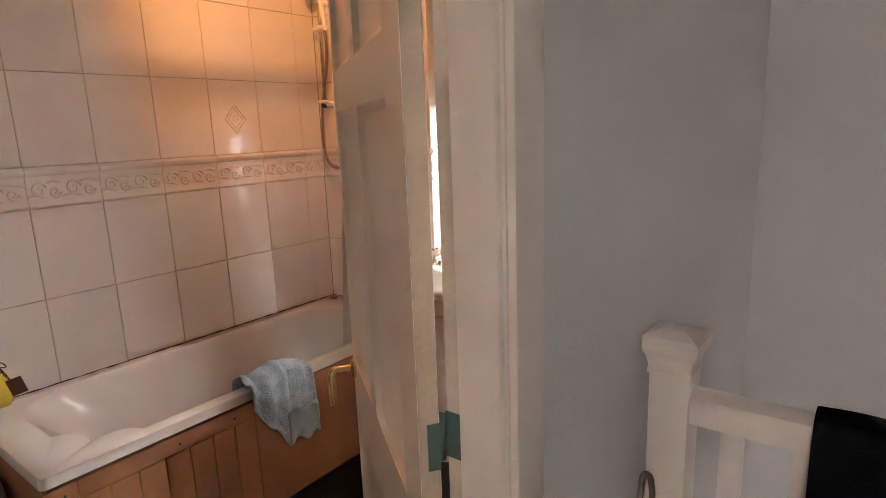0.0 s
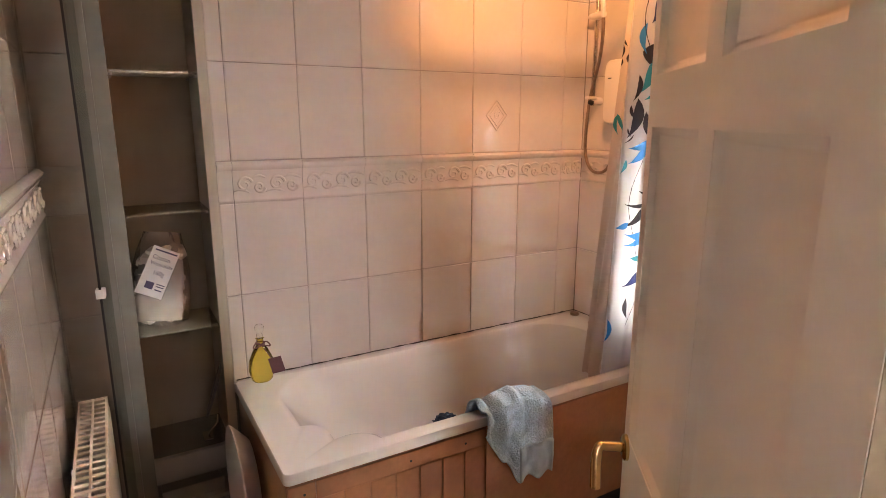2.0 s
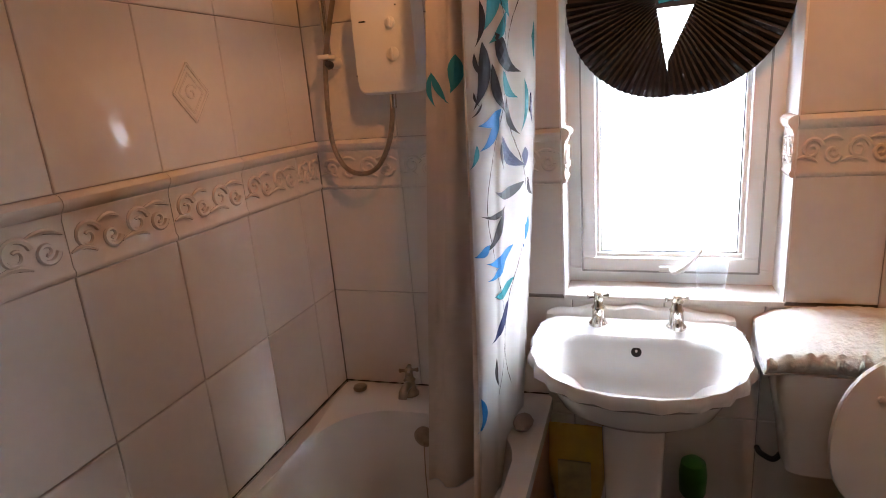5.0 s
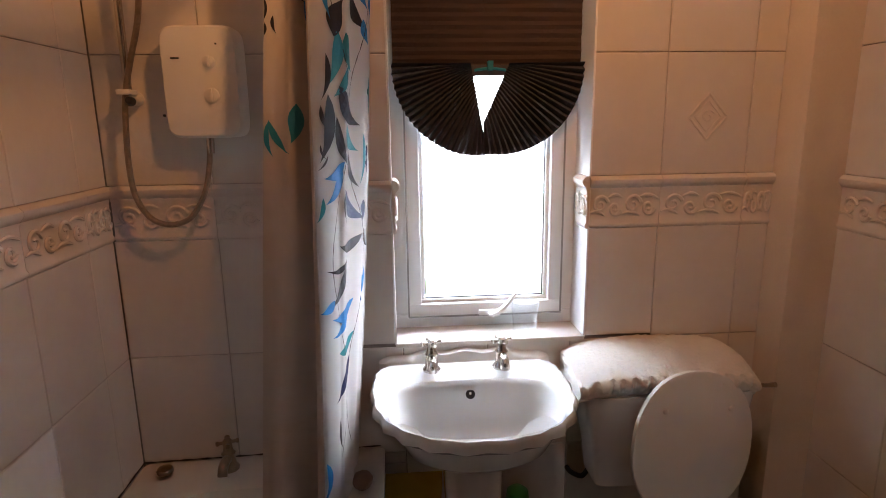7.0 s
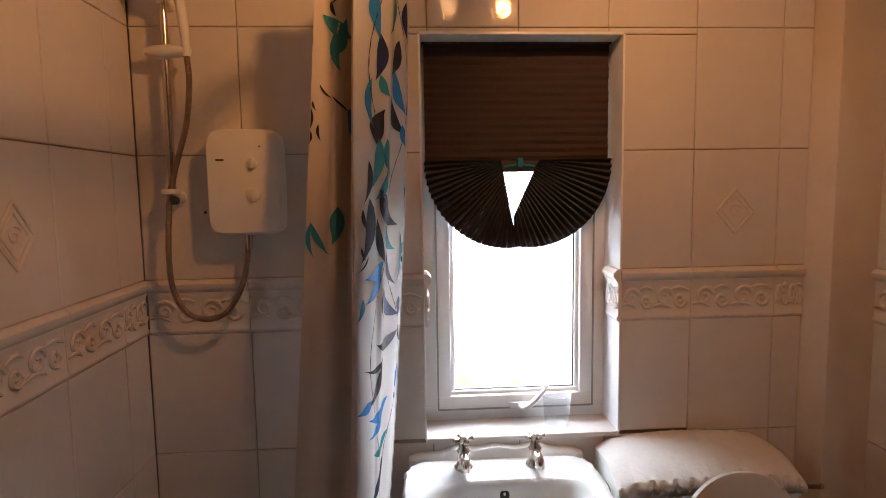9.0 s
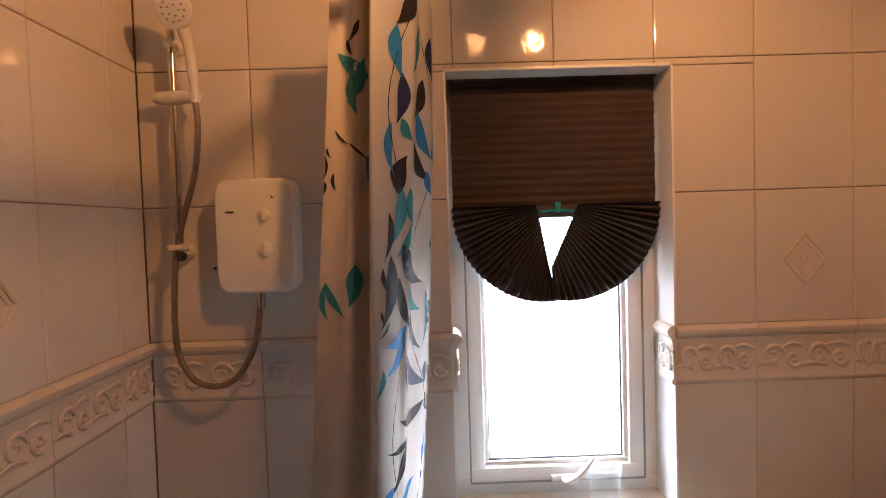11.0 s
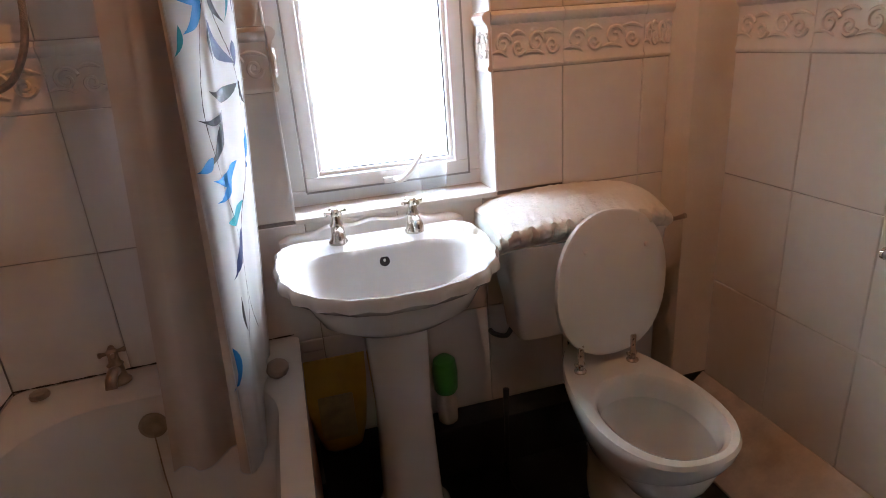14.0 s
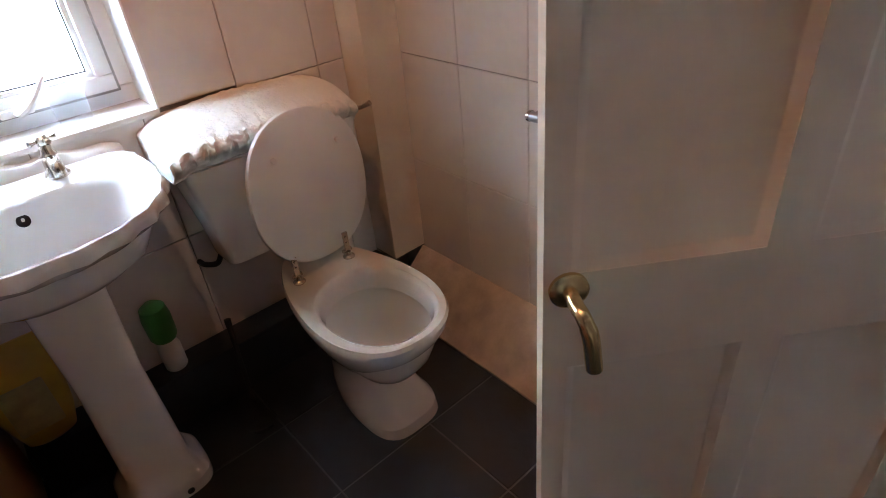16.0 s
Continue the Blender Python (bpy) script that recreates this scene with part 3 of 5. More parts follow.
def rrect(x0, x1, y0, y1, z, r, n=20):
    pts = []
    for cx, cy, a0 in ((x1 - r, y1 - r, 0), (x0 + r, y1 - r, 90), (x0 + r, y0 + r, 180), (x1 - r, y0 + r, 270)):
        pts += [(cx + r * math.cos(radians(a0 + 90 * k / n)), cy + r * math.sin(radians(a0 + 90 * k / n)), z) for k in range(n + 1)]
    return pts


bm = bmesh.new()
loops = [rrect(0.004, 0.704, -1.683, -0.004, 0.496, 0.02), rrect(0.002, 0.714, -1.69, -0.002, 0.496, 0.02), rrect(0.002, 0.714, -1.69, -0.002, BATH_Z - 0.01, 0.022), rrect(0.004, 0.713, -1.687, -0.002, BATH_Z - 0.003, 0.02), rrect(0.010, 0.705, -1.68, -0.006, BATH_Z, 0.02),
         rrect(0.050, 0.662, -1.585, -0.145, BATH_Z - 0.001, 0.20), rrect(0.058, 0.652, -1.57, -0.155, BATH_Z - 0.008, 0.20), rrect(0.066, 0.644, -1.545, -0.163, BATH_Z - 0.04, 0.20), rrect(0.085, 0.625, -1.46, -0.175, 0.40, 0.20), rrect(0.105, 0.605, -1.37, -0.187, 0.27, 0.17), rrect(0.13, 0.58, -1.29, -0.21, 0.18, 0.18), rrect(0.17, 0.54, -1.22, -0.25, 0.145, 0.16), rrect(0.25, 0.46, -1.1, -0.4, 0.138, 0.1)]
for li, push in ((5, 0.050), (6, 0.056), (7, 0.040), (8, 0.012)):
    for k in range(63, 84):
        f = (k % 21) / 20
        x, y, z = loops[li][k]
        d = Vector((0.36 - x, -1.30 - y, 0)).normalized() * push * abs(math.sin(2 * math.pi * f)) ** 0.6
        loops[li][k] = (x + d.x, y + d.y, z)
loops = [[(x, y, z - (0.014 * (1 - x / 0.714) if z > 0.45 else 0)) for x, y, z in lp] for lp in loops]
loft(bm, loops, cap0=False)
part("tub", bm, ACRYLIC, bath)
bm = bmesh.new()
tube(bm, [(0.001, -1.68 + 0.04 * k, 0.5205 + 0.0008 * math.sin(k * 1.9)) for k in range(43)], [0.0022 + 0.0012 * math.sin(k * 2.7) for k in range(43)], 6)
tube(bm, [(0.02 * k, -0.001, 0.5205 + 0.00040 * k) for k in range(36)], [0.002 + 0.0012 * math.sin(k * 2.3) for k in range(36)], 6)
part("sealant", bm, mat("mouldy_sealant", (0.06, 0.045, 0.035), 0.7, var=0.6, scale=20), bath, "dark mouldy sealant")
panel = part("side_panel", boxes((0.688, 0.698, -1.672, -0.01, 0.03, 0.484), (0.02, 0.688, -1.682, -1.672, 0.03, 0.484)), PINE, bath, "reddish stained wooden bath panel", smooth=False)
part("rail", boxes((0.698, 0.708, -1.60, -1.02, 0.425, 0.483), bevel=0.002), PINE, panel)
part("rail", boxes((0.698, 0.708, -1.682, -1.602, 0.03, 0.483), bevel=0.002), PINE, panel)
part("plain_board", boxes((0.698, 0.706, -1.016, -0.01, 0.03, 0.483), bevel=0.002), PINE, panel)
for k in range(7):
    y = -1.60 + 0.0832 * k
    part("plank", boxes((0.698, 0.705, y + 0.0015, y + 0.0815, 0.03, 0.422), bevel=0.0025), PINE, panel)
for y in (-1.635, -1.1, -1.30):
    bm = bmesh.new()
    lathe(bm, [(0.004, 0), (0.004, 0.0015)], (0, 0, 0), 8, m=Matrix.Translation((0.708, y, 0.452)) @ Matrix.Rotation(radians(90), 4, "Y"))
    part("screw", bm, DARK, panel)


def cross_tap(parent, x, y, z, material, spout=0.075, s=1.0):
    bm = bmesh.new()
    lathe(bm, [(0.026 * s, 0), (0.026 * s, 0.006), (0.019 * s, 0.014), (0.016 * s, 0.045), (0.019 * s, 0.05), (0.013 * s, 0.058), (0.011 * s, 0.075), (0.0, 0.076)], (x, y, z), 20)
    tube(bm, curve_points([(x, y - 0.005, z + 0.035), (x, y - 0.03 * s, z + 0.042), (x, y - 0.055 * s, z + 0.036), (x, y - spout * 0.85, z + 0.018)], 5), [0.013 * s] * 16, 10)
    body = part("tap", bm, material, parent)
    bm = bmesh.new()
    zz = z + 0.083
    lathe(bm, [(0.012 * s, -0.009), (0.013 * s, 0.004), (0.008 * s, 0.010), (0.0, 0.011)], (x, y, zz), 16)
    for a in (0.3, 1.87, 3.44, 5.01):
        d = Vector((math.cos(a), math.sin(a), 0))
        tube(bm, [Vector((x, y, zz)) + d * t for t in (0.008, 0.02 * s, 0.027 * s, 0.03 * s)], [0.0045, 0.005, 0.008, 0.005], 8)
    part("cross_head", bm, material, body)


cross_tap(bath, 0.27, -0.075, BATH_Z, BRONZE, 0.08, 1.05)
bm = bmesh.new()
lathe(bm, [(0.022, 0), (0.023, 0.006), (0.02, 0.012), (0.0, 0.014)], (0.09, -0.075, BATH_Z), 20)
part("tap_hole_cover", bm, BRONZE, bath)
bm = bmesh.new()
lathe(bm, [(0.033, 0), (0.033, 0.006), (0.024, 0.010), (0.016, 0.007), (0.0, 0.007)], (0, 0, 0), 24, m=Matrix.Translation((0.345, -0.172, 0.45)) @ Matrix.Rotation(radians(88), 4, "X"))
part("overflow", bm, BRONZE, bath, "tarnished round overflow")
bm = bmesh.new()
tube(bm, curve_points([(0.345, -0.185, 0.44), (0.347, -0.20, 0.33), (0.352, -0.215, 0.22), (0.36, -0.27, 0.152), (0.366, -0.31, 0.15)], 10), 0.0018, 5)
part("plug_chain", bm, BRONZE, bath)
bm = bmesh.new()
lathe(bm, [(0.032, 0), (0.032, 0.006), (0.022, 0.010), (0.0, 0.012)], (0.366, -0.31, 0.143), 24)
part("plug", bm, BRONZE, bath)

# bath oil bottle, towel, soap, sponges
bottle = thing("oil_bottle", (0.078, -1.60, BATH_Z), "glass bottle of yellow bath oil with a maroon tag", "bottle")
bx, by = 0.078, -1.60
bm = bmesh.new()
lathe(bm, [(0.030, 0.0), (0.038, 0.008), (0.047, 0.045), (0.043, 0.085), (0.026, 0.125), (0.013, 0.145), (0.012, 0.165), (0.016, 0.168)], (bx, by, BATH_Z), 28, sx=0.72)
part("bottle_body", bm, OIL, bottle)
bm = bmesh.new()
lathe(bm, [(0.010, 0.166), (0.012, 0.178), (0.009, 0.186), (0.017, 0.20), (0.018, 0.21), (0.012, 0.219), (0.0, 0.221)], (bx, by, BATH_Z), 20)
part("stopper", bm, GLASS, bottle, "clear glass stopper")
bm = bmesh.new()
tube(bm, [(bx + 0.016 * math.cos(a), by + 0.016 * math.sin(a), BATH_Z + 0.148) for a in (k * math.pi / 8 for k in range(17))], 0.003, 6)
for sgn in (-1, 1):
    tube(bm, curve_points([(bx + 0.016, by, BATH_Z + 0.148), (bx + 0.025, by + 0.018 * sgn, BATH_Z + 0.16), (bx + 0.028, by + 0.03 * sgn, BATH_Z + 0.142), (bx + 0.02, by + 0.004, BATH_Z + 0.146)], 5), 0.0025, 6)
tube(bm, [(bx + 0.018, by, BATH_Z + 0.148), (bx + 0.04, by + 0.03, BATH_Z + 0.095)], 0.002, 5)
part("ribbon", bm, TAG, bottle)
box_m = Matrix.Translation((bx + 0.045, by + 0.045, BATH_Z + 0.07)) @ Matrix.Rotation(radians(62), 4, "Z") @ Matrix.Rotation(radians(-14), 4, "Y")
part("tag", boxes((-0.024, 0.024, -0.0015, 0.0015, -0.03, 0.03), m=box_m), TAG, bottle, "dark maroon card tag")

bm = bmesh.new()
profile = [(0.60, 0.33), (0.605, 0.40), (0.615, 0.47), (0.635, 0.535), (0.665, 0.562), (0.70, 0.562), (0.735, 0.53), (0.745, 0.47), (0.745, 0.41), (0.742, 0.35), (0.74, 0.30), (0.738, 0.255)]
prof_pts = curve_points([(a, 0, b) for a, b in profile], 4)
NU, NV = 48, len(prof_pts)
rows = []
for i in range(NU + 1):
    u = i / NU
    row = []
    for j, p in enumerate(prof_pts):
        v = j / (NV - 1)
        y = -1.058 + 0.272 * u
        spread = (v - 0.45)
        y += spread * 0.03 * (u - 0.35) + 0.018 * max(0, spread)
        x, z = p.x, p.z
        fold = 0.016 * math.sin(u * 21 + 2.5 * v) * max(0.0, 1.0 - 2.1 * u) + 0.0065 * math.sin(u * 24 + 2.2 * v + 2.5 * noise.noise(Vector((u * 4, v * 2, 8)))) * (1.25 - v) + 0.004 * noise.noise(Vector((u * 9, v * 14, 5))) + 0.014 * noise.noise(Vector((u * 3.2, v * 4, 2))) + 0.0065 * math.sin(7 * u - 30 * v + 2 * math.sin(5 * u)) * math.exp(-((v - 0.46) / 0.15) ** 2)
        if v > 0.5:
            step = min(1, max(0, (u - 0.40) / 0.10))
            cut_off = (0.48 - 0.40 * u) * (1 - step) + (0.282 - 0.03 * (u - 0.5)) * step + 0.012 * math.sin(u * 22)
            z = 0.56 - (0.56 - z) * (0.56 - cut_off) / (0.56 - 0.255)
        bulge = 0.028 * math.exp(-((u - 0.55) / 0.28) ** 2) * math.exp(-((v - 0.42) / 0.2) ** 2)
        row.append((x + fold * (0.5 + v) * 0.9 + (0.010 if v > 0.5 else 0), y, z + bulge + fold * (0.8 if 0.25 < v < 0.6 else 0.1)))
    rows.append(row)
loft(bm, rows, closed=False, cap0=False, cap1=False)
towel = thing("towel", (0.70, -0.93, 0.56), "light blue terry towel draped over the bath rim", "towel")
pile = part("terry_cloth", bm, TOWEL, towel)
bm = bmesh.new()
loft(bm, [[Vector(p) + Vector((0.003, 0, 0)) for p in row[NV - 12:]] for row in rows[24:]], closed=False, cap0=False, cap1=False)
border = part("woven_border", bm, mat("blue_woven_band", (0.40, 0.52, 0.58), 0.9, var=0.12, scale=20, fine=0.15, fine_scale=260, bump=0.25, bump_scale=220), towel, "smooth grey-blue woven end")
for piece in (pile, border):
    sol = piece.modifiers.new("thickness", "SOLIDIFY")
    sol.thickness, sol.offset = 0.008, 0.0

bm = bmesh.new()
lump(bm, (0.655, -0.19, BATH_Z + 0.013), (0.028, 0.04, 0.017), 0.15)
single("soap", bm, SOAP, "brown oval soap bar on the bath rim", "soap")


def puff(name, c, r, material, label):
    bm = bmesh.new()
    rnd = random.Random(5)
    for k in range(34):
        d = Vector((rnd.gauss(0, 1), rnd.gauss(0, 1), abs(rnd.gauss(0, 0.8)))).normalized()
        o = d.orthogonal()
        pts = [Vector(c) + d * r * (0.75 + 0.2 * math.cos(3 * a)) + (o * math.cos(a) + d.cross(o) * math.sin(a)) * r * 0.45 for a in (2 * math.pi * i / 12 for i in range(13))]
        tube(bm, pts, r * 0.1, 5, flat=0.4)
    lump(bm, c, (r * 0.7, r * 0.7, r * 0.6), 0.4)
    single(name, bm, material, label, "sponge")


puff("bath_puff", (0.245, -1.03, 0.195), 0.055, PLASTIC, "white mesh bath puff lying in the bath")
puff("bath_puff", (0.22, -0.89, 0.20), 0.06, NAVY, "navy blue mesh bath puff lying in the bath")

# ---- shower ----
shower = thing("electric_shower", (0.297, 0.0, 1.47), "white electric shower unit on the tiled wall", "shower")
bm = bmesh.new()
loft(bm, [superloop(0.297, 1.600, 0.093 * s, 0.136 * s, 0.136 * s, 0, 48, 8) for s in (1, 1, 0.985, 0.95, 0.6)], cap0=False)
bm.verts.ensure_lookup_table()
for i, v in enumerate(bm.verts):
    y = (-0.001, -0.062, -0.074, -0.081, -0.085)[i // 48]
    v.co = Vector((v.co.x, y, v.co.y))
part("casing", bm, PLASTIC, shower)
RINGGREY = mat("grey_plastic", (0.62, 0.60, 0.57), 0.4, var=0.05)
for z, s in ((1.648, 1.0), (1.568, 1.25)):
    bm = bmesh.new()
    m = Matrix.Translation((0.322, -0.083, z)) @ Matrix.Rotation(radians(90), 4, "X")
    lathe(bm, [(0.015 * s, 0), (0.0145 * s, 0.005), (0.012 * s, 0.007), (0.0, 0.0075)], (0, 0, 0), 20, m=m)
    box(bm, -0.003, 0.003, -0.013 * s, 0.013 * s, 0.005, 0.013, 0.0015, m=m)
    dial = part("dial", bm, PLASTIC, shower)
    bm = bmesh.new()
    lathe(bm, [(0.0175 * s, 0.0), (0.0175 * s, 0.0015), (0.015 * s, 0.0017)], (0, 0, 0), 24, m=m)
    part("dial_ring", bm, RINGGREY, dial, "grey ring")
part("badge", boxes((0.232, 0.252, -0.0865, -0.083, 1.655, 1.659)), DARK, shower)
part("indicator", boxes((0.340, 0.344, -0.0865, -0.083, 1.688, 1.692)), DARK, shower)

riser = thing("shower_riser", (0.108, 0.0, 1.55), "chrome shower riser rail with handset and hose", "shower rail")
bm = bmesh.new()
tube(bm, [(0.112, -0.05, 2.09), (0.108, -0.05, 1.545)], 0.0095, 12)
part("rail", bm, CHROME, riser)
for z in (2.06, 1.565):
    bm = bmesh.new()
    lathe(bm, [(0.017, 0), (0.017, 0.02), (0.012, 0.055), (0.012, 0.062)], (0, 0, 0), 16, m=Matrix.Translation((0.109, -0.001, z)) @ Matrix.Rotation(radians(90), 4, "X"))
    part("wall_bracket", bm, PLASTIC, riser)
bm = bmesh.new()
tube(bm, [(0.062, -0.052, 1.932), (0.075, -0.052, 1.932), (0.115, -0.055, 1.931), (0.165, -0.07, 1.93), (0.178, -0.074, 1.93)], [0.008, 0.014, 0.018, 0.014, 0.012], 12)
part("slider", bm, PLASTIC, riser, "white sliding bracket")
bm = bmesh.new()
tube(bm, curve_points([(0.172, -0.075, 1.915), (0.171, -0.078, 1.97), (0.166, -0.085, 2.04), (0.158, -0.11, 2.10)], 6), [0.010] * 6 + [0.012] * 8 + [0.014] * 5, 12)
m = Matrix.Translation((0.152, -0.115, 2.115)) @ Matrix.Rotation(radians(115), 4, "X") @ Matrix.Rotation(radians(10), 4, "Y")
lathe(bm, [(0.018, -0.012), (0.036, 0.0), (0.041, 0.012), (0.040, 0.02), (0.034, 0.023), (0.0, 0.024)], (0, 0, 0), 28, m=m)
handset = part("handset", bm, PLASTIC, riser, "white shower head")
bm = bmesh.new()
for k in range(16):
    r = 0.024 if k < 11 else 0.012
    a = 2 * math.pi * k / (11 if k < 11 else 5)
    lathe(bm, [(0.0026, 0.0225), (0.002, 0.0255)], (0, 0, 0), 6, m=m @ Matrix.Translation((r * math.cos(a), r * math.sin(a), 0)))
tagged(part("nozzles", bm, STEEL, handset), kind="stuff")
bm = bmesh.new()
hose_path = curve_points([(0.172, -0.075, 1.915), (0.174, -0.074, 1.85), (0.160, -0.070, 1.75), (0.128, -0.066, 1.65), (0.108, -0.066, 1.575), (0.100, -0.068, 1.50), (0.096, -0.07, 1.40), (0.103, -0.07, 1.32), (0.135, -0.07, 1.262), (0.185, -0.07, 1.244), (0.235, -0.068, 1.262), (0.273, -0.065, 1.32), (0.290, -0.06, 1.385), (0.297, -0.055, 1.455)], 8)
tube(bm, hose_path, 0.0075, 10)
part("hose", bm, HOSE, riser, "brown metal hose hanging in a loop")
bm = bmesh.new()
tube(bm, [(0.297, -0.055, 1.425), (0.298, -0.053, 1.470)], 0.010, 10)
part("hose_nut", bm, CHROME, riser)
bm = boxes((0.092, 0.128, -0.085, -0.04, 1.572, 1.585), bevel=0.004)
part("hose_clip", bm, PLASTIC, riser, "white hose clip")
bm = bmesh.new()
lathe(bm, [(0.011, 0), (0.011, 0.008), (0.008, 0.02), (0.0, 0.021)], (0, 0, 0), 14, m=Matrix.Translation((0.119, -0.062, 1.556)) @ Matrix.Rotation(radians(80), 4, "X"))
part("knob", bm, DARK, riser)
bm = bmesh.new()
lathe(bm, [(0.004, 0), (0.004, 0.002), (0.0, 0.003)], (0, 0, 0), 10, m=Matrix.Translation((0.172, -0.001, 1.522)) @ Matrix.Rotation(radians(90), 4, "X"))
part("wall_plug", bm, DARK, riser, "dark screw plug in the tile")

# ---- shower curtain ----
curtain = thing("shower_curtain", (0.6, -0.3, 0.42), "white shower curtain printed with blue and black leaves, drawn aside", "curtain")
PLAN = [(0.738, -0.092), (0.729, -0.128), (0.725, -0.178), (0.706, -0.218), (0.698, -0.262), (0.676, -0.285), (0.658, -0.318), (0.628, -0.346), (0.614, -0.328), (0.620, -0.275), (0.612, -0.238), (0.596, -0.236), (0.586, -0.252), (0.572, -0.278), (0.552, -0.286), (0.536, -0.272), (0.515, -0.266), (0.498, -0.280)]
plan_pts = curve_points([(a, b, 0) for a, b in PLAN], 6)
seg = [0.0]
for p, q in zip(plan_pts, plan_pts[1:]):
    seg.append(seg[-1] + (q - p).length)
CUR_TOP, CUR_BOT = 2.10, 0.40


def cloth(u, v):
    """Where the cloth is: u along its width, v from the top down."""
    s = max(0.0, min(0.99999, u)) * seg[-1]
    i = next(k for k in range(len(seg) - 1) if seg[k + 1] > s)
    f = (s - seg[i]) / (seg[i + 1] - seg[i])
    p = plan_pts[i].lerp(plan_pts[i + 1], f)
    z = CUR_TOP + (CUR_BOT - CUR_TOP) * v
    mid = Vector((0.63, -0.29, 0))
    d = p - mid
    d.x *= (0.76 + 0.6 * v ** 1.5) if d.x < 0 else 0.92 - 0.4 * v ** 2
    d.y *= 1 + 0.15 * v
    q = mid + d
    inward = -0.058 * v
    sway = 0.006 * math.sin(9 * u + 4.2 * v) + 0.004 * math.sin(23 * u - 3 * v)
    return Vector((q.x + inward + sway, q.y - 0.015 * v + sway - 0.02 * v * u, z))


U_EDGE = 0.517  # where the patterned stretch folds back
for title, u0, u1, stuff_mat, note in (("printed_cloth", 0.0, U_EDGE, CURTAIN, "white leaf-printed cloth"), ("plain_cloth", U_EDGE, 1.0, SHADEDCLOTH, "inner stretch of the same cloth, warm shade put into its beige colour")):
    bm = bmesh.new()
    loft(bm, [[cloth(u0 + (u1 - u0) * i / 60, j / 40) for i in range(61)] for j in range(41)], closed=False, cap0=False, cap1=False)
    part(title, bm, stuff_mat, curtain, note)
for line in ([cloth(0.0, k / 40) for k in range(41)], [cloth(U_EDGE, k / 40) + Vector((0, -0.001, 0)) for k in range(41)], [cloth(i / 90, 1.0) for i in range(91)]):
    bm = bmesh.new()
    tube(bm, line, 0.002, 5)
    part("hem", bm, CURTAIN, curtain)


def printed(bm, cu, cv, length, width, angle, bend=0.0):
    """A leaf printed on the cloth's outer face."""
    n = 9
    rows = []
    for k in range(n):
        t = k / (n - 1)
        w = width * 1.1 * math.sin(math.pi * t ** 0.75) ** 1.25
        along = (t - 0.5) * length
        side = bend * (t - 0.5) ** 2 * length
        row = []
        for e in (-0.5, -0.17, 0.17, 0.5):
            a, b = along, side + e * w
            du = (a * math.cos(angle) - b * math.sin(angle)) / seg[-1]
            dv = (a * math.sin(angle) + b * math.cos(angle)) / (CUR_TOP - CUR_BOT)
            u, v = cu + du, cv + dv
            p = cloth(u, v)
            d = cloth(u + 0.004, v) - cloth(u - 0.004, v)
            nrm = d.cross(Vector((0, 0, 1)))
            nrm = nrm.normalized() if nrm.length > 1e-6 else Vector((0, -1, 0))
            row.append(p - nrm * 0.0022 if nrm.y > 0 else p + nrm * 0.0022)
        rows.append(row)
    loft(bm, rows, closed=False, cap0=False, cap1=False)


def leaf(colour, *args):
    bm = bmesh.new()
    printed(bm, *args)
    part("leaf", bm, LEAF[colour], curtain, colour + " printed leaf", smooth=False)


stems = bmesh.new()
# along the cloth, height, length, width, slant
BLACK_LEAVES_HIGH = [(0.390, 1.718, 0.080, 0.048, -111), (0.230, 1.738, 0.106, 0.035, 135), (0.438, 1.590, 0.091, 0.015, 81), (0.293, 1.520, 0.128, 0.046, 141), (0.434, 1.482, 0.138, 0.033, 79), (0.357, 1.448, 0.120, 0.031, 119), (0.471, 1.505, 0.053, 0.011, 111), (0.481, 1.435, 0.033, 0.006, 114), (0.470, 1.410, 0.042, 0.005, 46), (0.246, 1.385, 0.103, 0.019, 119), (0.319, 1.300, 0.072, 0.011, 104), (0.260, 1.208, 0.124, 0.026, 2), (0.374, 1.163, 0.113, 0.014, 3)]
BLACK_LEAVES_LOW = [(0.359, 1.118, 0.131, 0.030, 40), (0.394, 0.752, 0.087, 0.026, 104), (0.970, 1.703, 0.036, 0.007, 101), (0.994, 1.730, 0.050, 0.005, 86), (0.996, 1.690, 0.030, 0.005, 82), (0.991, 1.760, 0.022, 0.005, 115), (0.943, 1.790, 0.047, 0.005, 140), (0.844, 1.760, 0.078, 0.005, 157), (0.226, 1.870, 0.100, 0.036, 60), (0.349, 2.040, 0.090, 0.034, 60), (0.890, 2.000, 0.050, 0.014, 50), (0.920, 1.970, 0.040, 0.010, 120), (0.060, 1.200, 0.070, 0.018, 130)]
NAVY_LEAVES = [(0.245, 1.295, 0.127, 0.031, 141), (0.137, 1.285, 0.050, 0.030, 88), (0.322, 0.875, 0.137, 0.033, 36), (0.370, 1.860, 0.100, 0.034, 80), (0.154, 1.970, 0.090, 0.032, 100), (0.080, 1.400, 0.080, 0.024, 110)]
